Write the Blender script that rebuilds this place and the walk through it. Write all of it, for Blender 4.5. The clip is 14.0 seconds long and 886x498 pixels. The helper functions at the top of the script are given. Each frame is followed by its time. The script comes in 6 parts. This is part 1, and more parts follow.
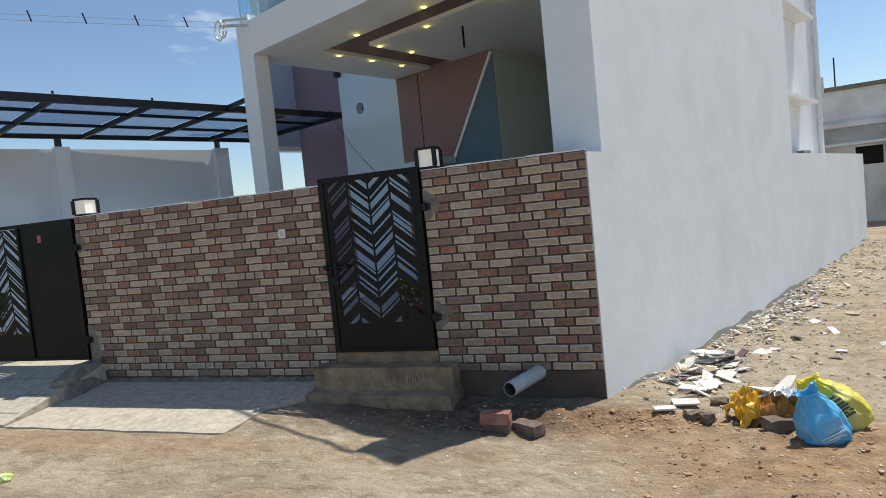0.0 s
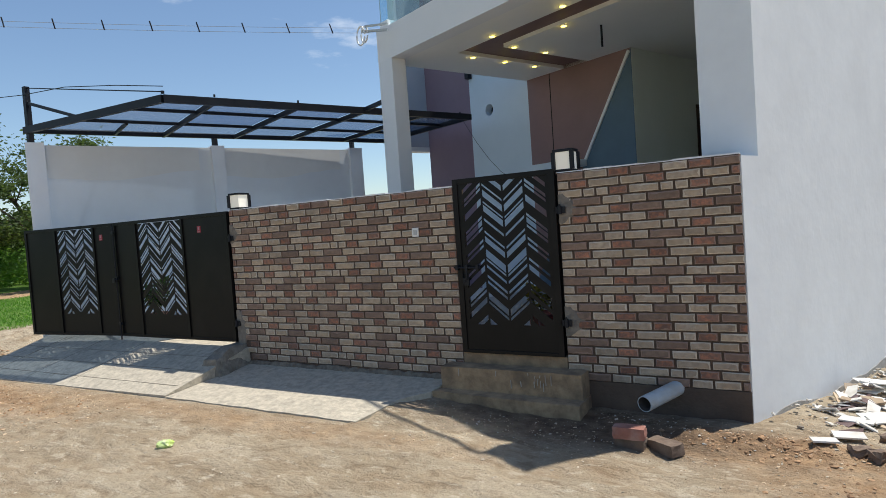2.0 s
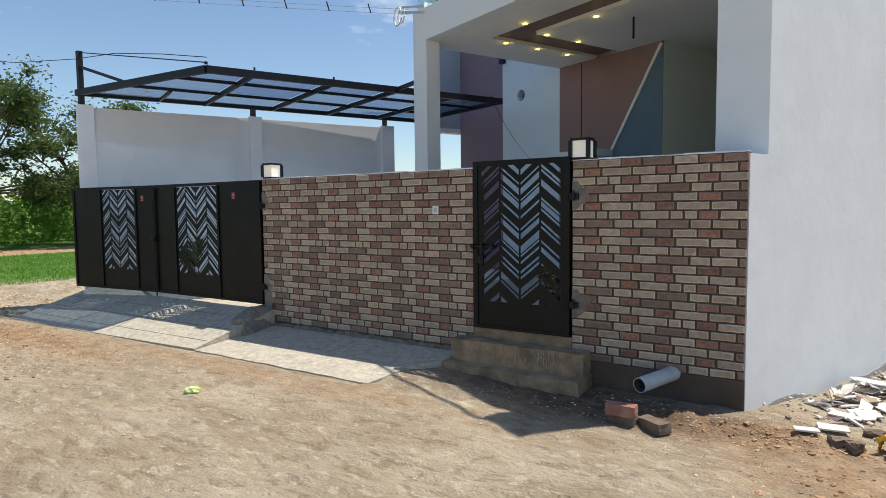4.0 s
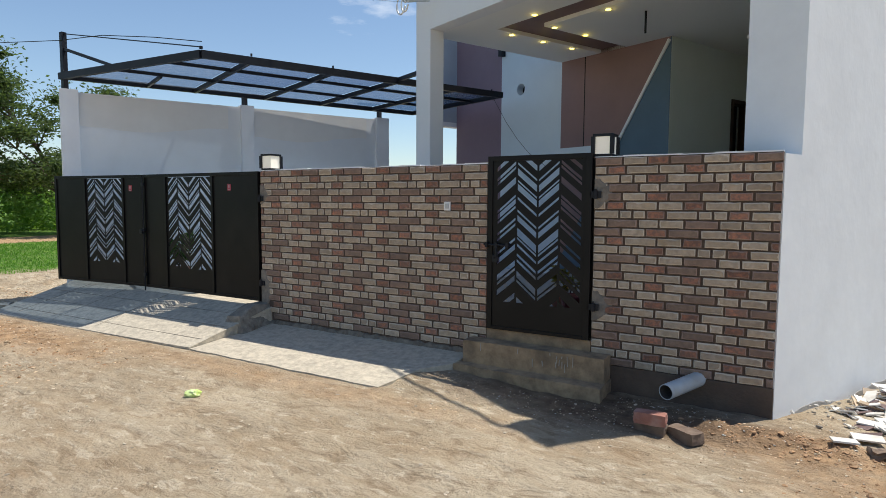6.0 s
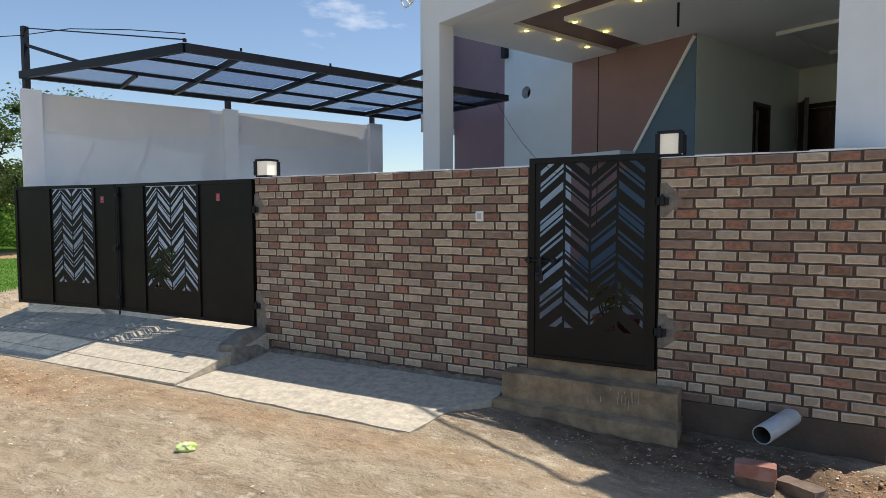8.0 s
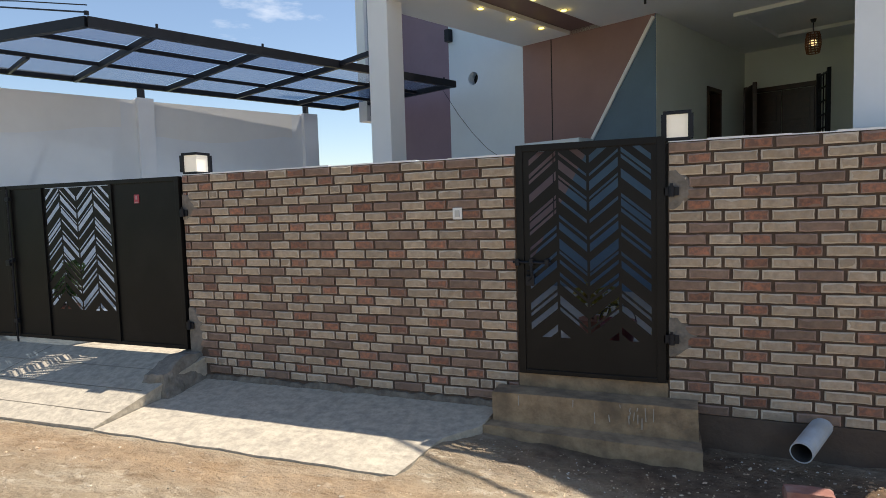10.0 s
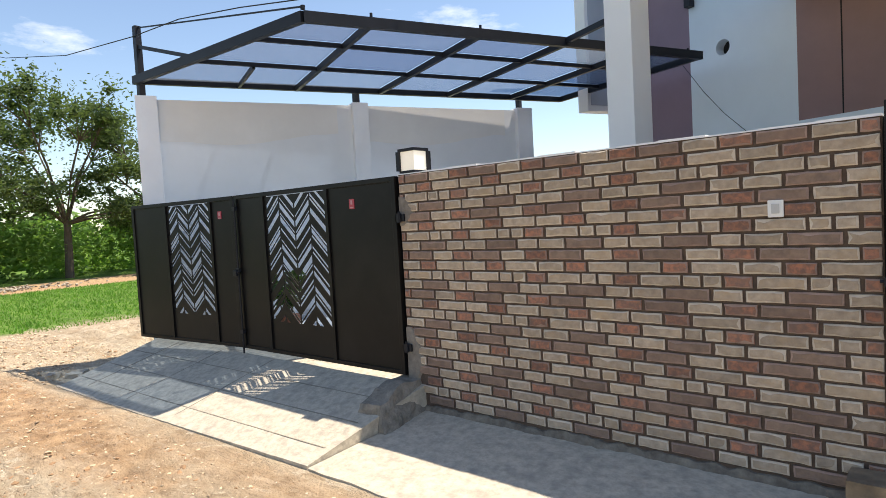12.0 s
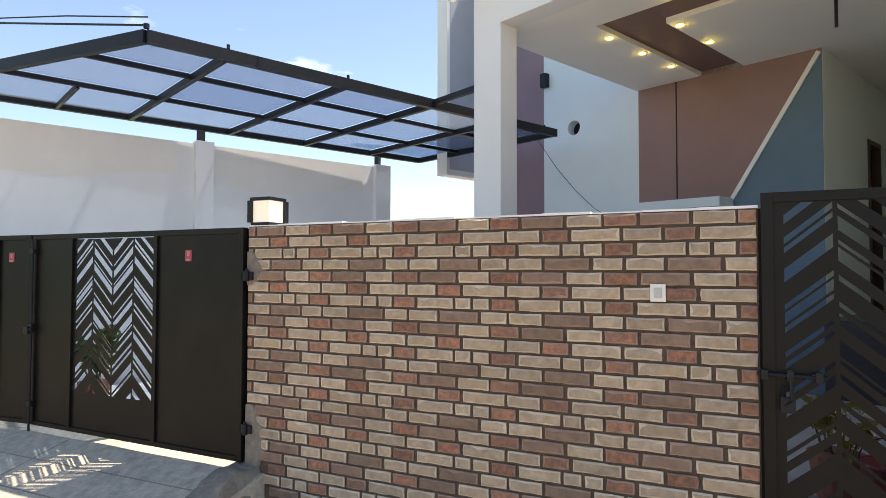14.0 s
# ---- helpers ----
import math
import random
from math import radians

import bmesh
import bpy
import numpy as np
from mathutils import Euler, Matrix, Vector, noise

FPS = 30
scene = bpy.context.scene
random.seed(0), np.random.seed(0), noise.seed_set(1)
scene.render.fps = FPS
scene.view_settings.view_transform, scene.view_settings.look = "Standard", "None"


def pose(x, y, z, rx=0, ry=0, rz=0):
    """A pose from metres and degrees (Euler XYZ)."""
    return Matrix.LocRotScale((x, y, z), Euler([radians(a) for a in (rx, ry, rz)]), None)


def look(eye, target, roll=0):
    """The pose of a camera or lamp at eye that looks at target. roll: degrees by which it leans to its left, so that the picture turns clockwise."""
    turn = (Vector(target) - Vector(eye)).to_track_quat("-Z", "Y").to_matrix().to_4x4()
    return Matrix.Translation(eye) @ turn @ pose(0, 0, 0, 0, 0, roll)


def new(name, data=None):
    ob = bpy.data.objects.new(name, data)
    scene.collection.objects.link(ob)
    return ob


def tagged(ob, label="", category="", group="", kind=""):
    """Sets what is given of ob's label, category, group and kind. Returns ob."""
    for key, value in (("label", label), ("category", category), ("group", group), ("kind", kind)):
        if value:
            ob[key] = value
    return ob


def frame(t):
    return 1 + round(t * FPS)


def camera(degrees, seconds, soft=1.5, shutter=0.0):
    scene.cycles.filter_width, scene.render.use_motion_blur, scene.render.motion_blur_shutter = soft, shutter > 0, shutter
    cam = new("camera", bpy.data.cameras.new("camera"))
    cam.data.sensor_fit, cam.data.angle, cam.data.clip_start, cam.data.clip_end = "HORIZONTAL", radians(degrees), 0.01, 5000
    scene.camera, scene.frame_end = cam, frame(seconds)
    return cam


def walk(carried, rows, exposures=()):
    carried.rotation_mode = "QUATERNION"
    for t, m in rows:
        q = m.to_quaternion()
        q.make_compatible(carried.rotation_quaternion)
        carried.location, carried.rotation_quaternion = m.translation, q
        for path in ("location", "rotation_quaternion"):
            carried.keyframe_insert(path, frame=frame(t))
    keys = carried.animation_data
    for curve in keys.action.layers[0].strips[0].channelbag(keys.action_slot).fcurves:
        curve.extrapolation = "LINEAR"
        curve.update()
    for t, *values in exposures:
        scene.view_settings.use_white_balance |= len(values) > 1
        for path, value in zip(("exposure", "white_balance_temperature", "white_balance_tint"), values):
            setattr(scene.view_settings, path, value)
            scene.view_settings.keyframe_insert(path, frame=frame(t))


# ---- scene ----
cam = camera(72.1, 14.0, soft=0.6)
PATH = [
    (0, (0.476, -0.016, 1.591), (-0.19, 1.866, 1.472), -5.8),
    (0.5, (0.47, 0.007, 1.589), (-0.212, 1.883, 1.467), -5.9),
    (1, (0.415, -0.017, 1.591), (-0.377, 1.816, 1.485), -5.6),
    (1.5, (0.346, -0.017, 1.606), (-0.623, 1.73, 1.519), -4.9),
    (2, (0.34, -0.046, 1.607), (-0.67, 1.679, 1.525), -4.0),
    (2.4, (0.348, -0.055, 1.604), (-0.668, 1.667, 1.537), -3.8),
    (2.5, (0.53, -0.257, 1.576), (-0.45, 1.481, 1.436), -0.3),
    (3, (0.55, -0.249, 1.576), (-0.439, 1.484, 1.432), -0.5),
    (3.5, (0.569, -0.243, 1.571), (-0.458, 1.467, 1.429), -0.6),
    (4, (0.587, -0.22, 1.57), (-0.506, 1.449, 1.434), -0.6),
    (6.3, (0.083, -0.171, 1.591), (-0.943, 1.539, 1.438), 0.2),
    (6.5, (0.009, -0.131, 1.581), (-1.014, 1.582, 1.437), 0.0),
    (7, (-0.178, 0.0, 1.575), (-1.199, 1.714, 1.433), 0.1),
    (7.2, (-0.276, 0.044, 1.567), (-1.282, 1.768, 1.436), 0.2),
    (9.3, (-1.123, 0.532, 1.603), (-1.999, 2.325, 1.481), -1.3),
    (9.5, (-1.178, 0.558, 1.625), (-2.018, 2.368, 1.494), -1.4),
    (10, (-1.298, 0.72, 1.608), (-2.04, 2.572, 1.465), -1.7),
    (10.5, (-1.43, 0.938, 1.615), (-2.127, 2.807, 1.476), -2.6),
    (11, (-1.667, 1.168, 1.591), (-2.384, 3.03, 1.451), -3.1),
    (11.5, (-1.97, 1.357, 1.612), (-2.954, 3.094, 1.496), -3.5),
    (12, (-2.163, 1.509, 1.59), (-3.453, 3.034, 1.489), -3.2),
    (12.5, (-2.3, 1.681, 1.605), (-3.712, 3.094, 1.507), -2.5),
    (13, (-2.439, 1.779, 1.598), (-3.816, 3.225, 1.495), -1.7),
    (13.5, (-2.549, 1.836, 1.621), (-3.67, 3.489, 1.511), -0.7),
    (14, (-2.525, 1.784, 1.66), (-3.382, 3.59, 1.725), 0.1),
]
walk(cam, [(t, look(eye, target, roll)) for t, eye, target, roll in PATH], [(0, 0.25, 6420, 7), (3, 0.35, 6480, 8), (4, 0.38, 6550, 8), (7, 0.38, 6560, 9), (9.5, 0.54, 6900, 11), (10.5, 0.67, 6950, 11), (11.0, 0.86, 7050, 12), (11.5, 0.98, 7100, 12), (12.0, 0.95, 7100, 12), (12.5, 0.82, 7120, 12), (13, 0.80, 7150, 12), (13.6, 1.08, 7350, 13), (14, 1.25, 7420, 13)])

# ---- light ----
SUN_EL, SUN_AZ = 67.0, 38.0          # degrees; azimuth from +y towards +x
world = bpy.data.worlds.new("sky")
scene.world = world
world.use_nodes = True
wn, wl = world.node_tree.nodes, world.node_tree.links
wn.clear()
w_out = wn.new("ShaderNodeOutputWorld")
w_bg = wn.new("ShaderNodeBackground")
w_sky = wn.new("ShaderNodeTexSky")
w_sky.sky_type = "NISHITA"
w_sky.sun_disc = False
w_sky.sun_elevation = radians(SUN_EL)
w_sky.sun_rotation = radians(SUN_AZ)
w_sky.dust_density = 0.35
w_sky.ozone_density = 2.5
w_bg.inputs["Strength"].default_value = 0.11
w_tc = wn.new("ShaderNodeTexCoord")
w_map = wn.new("ShaderNodeMapping")
w_map.inputs["Scale"].default_value = (1.6, 1.6, 5.0)
w_cl = wn.new("ShaderNodeTexNoise")
w_cl.inputs["Scale"].default_value = 1.5
w_cl.inputs["Detail"].default_value = 8.0
w_cl.inputs["Roughness"].default_value = 0.6
w_rmp = wn.new("ShaderNodeValToRGB")
w_rmp.color_ramp.elements[0].position = 0.615
w_rmp.color_ramp.elements[1].position = 0.80
w_mix = wn.new("ShaderNodeMix")
w_mix.data_type = "RGBA"
w_mix.inputs["B"].default_value = (8.5, 8.7, 9.0, 1)
wl.new(w_tc.outputs["Generated"], w_map.inputs["Vector"])
wl.new(w_map.outputs["Vector"], w_cl.inputs["Vector"])
wl.new(w_cl.outputs["Fac"], w_rmp.inputs["Fac"])
wl.new(w_rmp.outputs["Color"], w_mix.inputs["Factor"])
wl.new(w_sky.outputs["Color"], w_mix.inputs["A"])
wl.new(w_mix.outputs["Result"], w_bg.inputs["Color"])
wl.new(w_bg.outputs["Background"], w_out.inputs["Surface"])

sun_data = bpy.data.lights.new("sun", "SUN")
sun_data.energy = 4.2
sun_data.angle = radians(0.55)
sun_data.color = (1.0, 0.95, 0.87)
sun = new("sun", sun_data)
ca, sa, ce, se = math.cos(radians(SUN_AZ)), math.sin(radians(SUN_AZ)), math.cos(radians(SUN_EL)), math.sin(radians(SUN_EL))
sun.matrix_world = look((20 * sa * ce, 20 * ca * ce, 20 * se), (0, 0, 0))


# ---- materials ----
def mat(name, color, color2=None, scale=3.0, rough=0.8, metal=0.0, bump=0.0, bump_scale=60.0, spec=0.5, detail=6.0, lo=0.35, hi=0.7, rnd=0.0, stain=None, stain_scale=0.6, stain_amt=0.35):
    m = bpy.data.materials.new(name)
    m.use_nodes = True
    n, l = m.node_tree.nodes, m.node_tree.links
    b = n["Principled BSDF"]
    b.inputs["Roughness"].default_value = rough
    b.inputs["Metallic"].default_value = metal
    b.inputs["Specular IOR Level"].default_value = spec
    tc = n.new("ShaderNodeTexCoord")
    geo = n.new("ShaderNodeNewGeometry")
    out = None
    if color2 is None:
        color2 = tuple(c * 0.85 for c in color)
    nz = n.new("ShaderNodeTexNoise")
    nz.inputs["Scale"].default_value = scale
    nz.inputs["Detail"].default_value = detail
    nz.inputs["Roughness"].default_value = 0.65
    l.new(geo.outputs["Position"], nz.inputs["Vector"])
    rp = n.new("ShaderNodeValToRGB")
    rp.color_ramp.elements[0].position, rp.color_ramp.elements[1].position = lo, hi
    rp.color_ramp.elements[0].color = (*color2, 1)
    rp.color_ramp.elements[1].color = (*color, 1)
    l.new(nz.outputs["Fac"], rp.inputs["Fac"])
    out = rp.outputs["Color"]
    if stain is not None:
        n2 = n.new("ShaderNodeTexNoise")
        n2.inputs["Scale"].default_value = stain_scale
        n2.inputs["Detail"].default_value = 4.0
        l.new(geo.outputs["Position"], n2.inputs["Vector"])
        r2 = n.new("ShaderNodeValToRGB")
        r2.color_ramp.elements[0].position, r2.color_ramp.elements[1].position = 0.48, 0.68
        l.new(n2.outputs["Fac"], r2.inputs["Fac"])
        ml = n.new("ShaderNodeMath")
        ml.operation = "MULTIPLY"
        ml.inputs[1].default_value = stain_amt
        l.new(r2.outputs["Color"], ml.inputs[0])
        mx = n.new("ShaderNodeMix")
        mx.data_type = "RGBA"
        l.new(ml.outputs[0], mx.inputs["Factor"])
        l.new(out, mx.inputs["A"])
        mx.inputs["B"].default_value = (*stain, 1)
        out = mx.outputs["Result"]
    if rnd > 0:
        oi = n.new("ShaderNodeObjectInfo")
        ad = n.new("ShaderNodeMath")
        ad.operation = "ADD"
        l.new(oi.outputs["Random"], ad.inputs[0])
        l.new(geo.outputs["Random Per Island"], ad.inputs[1])
        fr = n.new("ShaderNodeMath")
        fr.operation = "FRACT"
        l.new(ad.outputs[0], fr.inputs[0])
        mr = n.new("ShaderNodeMapRange")
        mr.inputs["To Min"].default_value, mr.inputs["To Max"].default_value = 1 - rnd, 1 + rnd
        l.new(fr.outputs[0], mr.inputs["Value"])
        hs = n.new("ShaderNodeHueSaturation")
        l.new(mr.outputs["Result"], hs.inputs["Value"])
        l.new(out, hs.inputs["Color"])
        out = hs.outputs["Color"]
    l.new(out, b.inputs["Base Color"])
    if bump > 0:
        nb = n.new("ShaderNodeTexNoise")
        nb.inputs["Scale"].default_value = bump_scale
        nb.inputs["Detail"].default_value = 5.0
        l.new(geo.outputs["Position"], nb.inputs["Vector"])
        bp = n.new("ShaderNodeBump")
        bp.inputs["Strength"].default_value = bump
        bp.inputs["Distance"].default_value = 0.01
        l.new(nb.outputs["Fac"], bp.inputs["Height"])
        l.new(bp.outputs["Normal"], b.inputs["Normal"])
    return m


def emit(name, color, strength):
    m = mat(name, color)
    b = m.node_tree.nodes["Principled BSDF"]
    b.inputs["Emission Color"].default_value = (*color, 1)
    b.inputs["Emission Strength"].default_value = strength
    return m


M_WHITE = mat("white_wall_paint", (0.84, 0.85, 0.86), (0.79, 0.80, 0.82), 2.2, 0.75, bump=0.15, bump_scale=22, stain=(0.62, 0.62, 0.62), stain_amt=0.25)
M_WHITE2 = mat("smooth_white_paint", (0.80, 0.81, 0.81), (0.77, 0.78, 0.78), 1.4, 0.6, bump=0.05, bump_scale=40)
M_RENDER = mat("white_cement_paint_rough", (0.84, 0.86, 0.865), (0.79, 0.81, 0.82), 2.6, 0.85, bump=0.28, bump_scale=8, stain=(0.68, 0.69, 0.69), stain_scale=1.1, stain_amt=0.35)
M_CEIL = mat("ceiling_paint", (0.86, 0.86, 0.82), (0.83, 0.83, 0.79), 1.0, 0.7)
M_MAUVE = mat("mauve_wall_paint", (0.29, 0.18, 0.168), (0.26, 0.162, 0.152), 3.0, 0.65, bump=0.05)
M_PURPLE = mat("purple_wall_paint", (0.25, 0.175, 0.215), (0.23, 0.16, 0.20), 3.0, 0.65, bump=0.05)
M_PALE = mat("pale_blue_wall_paint", (0.68, 0.76, 0.81), (0.64, 0.72, 0.77), 1.6, 0.65, bump=0.05)
M_SLATE = mat("slate_blue_wall_paint", (0.105, 0.175, 0.24), (0.095, 0.155, 0.215), 3.0, 0.6, bump=0.05)
M_SAGE = mat("sage_white_wall_paint", (0.76, 0.80, 0.72), (0.72, 0.76, 0.68), 1.5, 0.7)
M_BROWN = mat("brown_ceiling_paint", (0.20, 0.125, 0.11), (0.18, 0.11, 0.10), 3.0, 0.6)
M_BLACK = mat("black_gate_paint", (0.0095, 0.0088, 0.0085), (0.0065, 0.006, 0.006), 6.0, 0.42, spec=0.20, bump=0.06, bump_scale=180, stain=(0.022, 0.019, 0.017), stain_scale=2.2, stain_amt=0.3)
M_STEEL = mat("black_steel_paint", (0.014, 0.016, 0.022), (0.010, 0.011, 0.015), 5.0, 0.45, spec=0.25)
M_DAMP = mat("damp_cement", (0.155, 0.108, 0.076), (0.095, 0.066, 0.048), 4.0, 0.9, bump=0.6, bump_scale=40, stain=(0.07, 0.055, 0.045), stain_scale=2.5, stain_amt=0.6)
M_CONC = mat("grey_concrete", (0.38, 0.315, 0.235), (0.25, 0.205, 0.15), 2.6, 0.85, bump=0.5, bump_scale=45, stain=(0.20, 0.185, 0.16), stain_scale=1.3, stain_amt=0.5)
M_CONC2 = mat("pale_concrete", (0.55, 0.485, 0.38), (0.37, 0.325, 0.26), 16.0, 0.9, bump=0.7, bump_scale=26, lo=0.32, hi=0.62, stain=(0.24, 0.215, 0.18), stain_scale=11.0, stain_amt=0.4)
M_MORTAR = mat("brown_mortar", (0.138, 0.096, 0.070), (0.086, 0.060, 0.045), 14.0, 0.95, bump=0.6, bump_scale=90)
M_PATCH = mat("grey_cement_patch", (0.255, 0.225, 0.19), (0.155, 0.135, 0.113), 16.0, 0.95, bump=0.6, bump_scale=60)
M_B_BEIGE = mat("beige_brick", (0.475, 0.378, 0.282), (0.32, 0.25, 0.183), 20.0, 0.85, bump=0.8, bump_scale=34, rnd=0.16, stain=(0.40, 0.285, 0.17), stain_scale=6.5, stain_amt=0.5)
M_B_EDGE = mat("pale_brick_edge", (0.62, 0.535, 0.43), (0.47, 0.395, 0.31), 14.0, 0.9, rnd=0.10)
M_B_EDGE2 = mat("worn_brick_edge", (0.36, 0.25, 0.20), (0.24, 0.165, 0.135), 14.0, 0.9, rnd=0.15)
M_B_RED = mat("red_brick", (0.40, 0.17, 0.10), (0.20, 0.112, 0.082), 30.0, 0.85, bump=0.8, bump_scale=34, rnd=0.24, lo=0.42, hi=0.64, stain=(0.19, 0.125, 0.098), stain_scale=5.0, stain_amt=0.6)
M_B_DARK = mat("dark_brown_brick", (0.275, 0.188, 0.136), (0.18, 0.124, 0.092), 18.0, 0.85, bump=0.8, bump_scale=34, rnd=0.15, stain=(0.21, 0.13, 0.10), stain_scale=5.0, stain_amt=0.5)
M_PIPE = mat("grey_plastic_pipe", (0.52, 0.56, 0.58), (0.46, 0.50, 0.52), 5.0, 0.5, stain=(0.36, 0.33, 0.28), stain_scale=7.0, stain_amt=0.4)
M_PIPE_IN = mat("pipe_inside", (0.10, 0.09, 0.08), (0.07, 0.06, 0.055), 8.0, 0.9)
M_LAMPGLASS = emit("lamp_diffuser", (0.88, 0.83, 0.72), 0.16)
M_SPOT = emit("warm_spotlight", (1.0, 0.78, 0.15), 4.0)
M_BULB = emit("pendant_bulb", (1.0, 0.72, 0.35), 0.9)
M_SWITCH = mat("white_switch_plastic", (0.78, 0.78, 0.76), (0.74, 0.74, 0.72), 8.0, 0.4)
M_WOOD = mat("dark_polished_wood", (0.060, 0.026, 0.016), (0.035, 0.016, 0.010), 12.0, 0.4)
# near-black stands for the shade inside doorway, vent, window and groove
M_DARK = mat("unlit_recess_black", (0.012, 0.011, 0.010), (0.008, 0.008, 0.008), 3.0, 0.9)
M_TILE = mat("porch_floor_tile", (0.42, 0.41, 0.39), (0.36, 0.35, 0.33), 3.0, 0.5)
M_YARD = mat("yard_paving", (0.76, 0.75, 0.73), (0.66, 0.65, 0.63), 2.0, 0.8)

glass = bpy.data.materials.new("frosted_polycarbonate")
glass.use_nodes = True
g_n, g_l = glass.node_tree.nodes, glass.node_tree.links
g_b = g_n["Principled BSDF"]
g_b.inputs["Base Color"].default_value = (0.72, 0.75, 0.78, 1)
g_b.inputs["Roughness"].default_value = 0.25
g_tr = g_n.new("ShaderNodeBsdfTransparent")
g_oi = g_n.new("ShaderNodeObjectInfo")
g_rp = g_n.new("ShaderNodeValToRGB")
g_rp.color_ramp.elements[0].color = (0.44, 0.53, 0.66, 1)
g_rp.color_ramp.elements[1].color = (0.66, 0.73, 0.80, 1)
g_l.new(g_oi.outputs["Random"], g_rp.inputs["Fac"])
g_l.new(g_rp.outputs["Color"], g_tr.inputs["Color"])
g_tl = g_n.new("ShaderNodeBsdfTranslucent")
g_tl.inputs["Color"].default_value = (0.27, 0.30, 0.34, 1)
g_m1 = g_n.new("ShaderNodeMixShader")
g_m1.inputs[0].default_value = 0.7
g_m2 = g_n.new("ShaderNodeMixShader")
g_m2.inputs[0].default_value = 0.72
g_l.new(g_b.outputs[0], g_m1.inputs[1])
g_l.new(g_tl.outputs[0], g_m1.inputs[2])
g_l.new(g_m1.outputs[0], g_m2.inputs[1])
g_l.new(g_tr.outputs[0], g_m2.inputs[2])
g_l.new(g_m2.outputs[0], g_n["Material Output"].inputs["Surface"])
M_POLY = glass


# ---- mesh helpers ----
def finish(name, bm, material, parent=None, label="", smooth=False):
    me = bpy.data.meshes.new(name)
    bm.normal_update()
    bm.to_mesh(me)
    bm.free()
    if smooth:
        for p in me.polygons:
            p.use_smooth = True
    for m in (material if isinstance(material, (list, tuple)) else [material]):
        me.materials.append(m)
    ob = new(name, me)
    if parent is not None:
        ob.parent = parent
    if label:
        ob["label"] = label
    return ob


def part(name, bm, material, parent, label="", smooth=False):
    return finish(name, bm, material, parent, label, smooth)


def thing(name, label, category, group="", kind="", at=None):
    ob = new(name)
    ob.empty_display_size = 0.1
    if at is not None:
        ob.matrix_world = at
    return tagged(ob, label, category, group, kind)


def box(bm, x0, x1, y0, y1, z0, z1, m=None, bevel=0.0):
    c = [(x, y, z) for x in (x0, x1) for y in (y0, y1) for z in (z0, z1)]
    v = [bm.verts.new(m @ Vector(p) if m else Vector(p)) for p in c]
    f = [bm.faces.new([v[i] for i in q]) for q in ((0, 1, 3, 2), (4, 6, 7, 5), (0, 4, 5, 1), (2, 3, 7, 6), (0, 2, 6, 4), (1, 5, 7, 3))]
    if bevel > 0:
        edges = list({e for a in f for e in a.edges})
        bmesh.ops.bevel(bm, geom=edges, offset=bevel, segments=2, affect="EDGES", profile=0.7)
    return bm


def bx(*a, **k):
    return box(bmesh.new(), *a, **k)


def tube(bm, pts, r, seg=8, r2=None, cap=True):
    """A tube along points; radius r at the start, r2 at the end."""
    r2 = r if r2 is None else r2
    rings = []
    for i, p in enumerate(pts):
        p = Vector(p)
        d = (Vector(pts[min(i + 1, len(pts) - 1)]) - Vector(pts[max(i - 1, 0)])).normalized()
        a = d.orthogonal().normalized() if abs(d.z) > 0.9 else d.cross(Vector((0, 0, 1))).normalized()
        b = d.cross(a).normalized()
        rad = r + (r2 - r) * i / max(1, len(pts) - 1)
        rings.append([bm.verts.new(p + a * rad * math.cos(2 * math.pi * k / seg) + b * rad * math.sin(2 * math.pi * k / seg)) for k in range(seg)])
    for q0, q1 in zip(rings, rings[1:]):
        for k in range(seg):
            bm.faces.new((q0[k], q0[(k + 1) % seg], q1[(k + 1) % seg], q1[k]))
    if cap:
        bm.faces.new(rings[0][::-1])
        bm.faces.new(rings[-1])
    return bm


def bar(bm, a, b, w, h):
    """A rectangular bar from a to b, w wide and h deep."""
    a, b = Vector(a), Vector(b)
    d = (b - a).normalized()
    s = d.cross(Vector((0, 0, 1)))
    s = Vector((1, 0, 0)) if s.length < 1e-3 else s.normalized()
    u = s.cross(d).normalized()
    v = [bm.verts.new(p + s * (w / 2) * i + u * (h / 2) * j) for p in (a, b) for i, j in ((-1, -1), (1, -1), (1, 1), (-1, 1))]
    for q in ((3, 2, 1, 0), (4, 5, 6, 7), (0, 1, 5, 4), (1, 2, 6, 5), (2, 3, 7, 6), (3, 0, 4, 7)):
        bm.faces.new([v[i] for i in q])
    return bm


def prism(bm, poly, z0, z1):
    """An upright prism over a plan polygon; z0 and z1 may be functions of x, y."""
    f0 = z0 if callable(z0) else (lambda x, y: z0)
    f1 = z1 if callable(z1) else (lambda x, y: z1)
    lo = [bm.verts.new((x, y, f0(x, y))) for x, y in poly]
    hi = [bm.verts.new((x, y, f1(x, y))) for x, y in poly]
    n = len(poly)
    bm.faces.new(lo[::-1])
    bm.faces.new(hi)
    for i in range(n):
        bm.faces.new((lo[i], lo[(i + 1) % n], hi[(i + 1) % n], hi[i]))
    bmesh.ops.recalc_face_normals(bm, faces=bm.faces)
    return bm


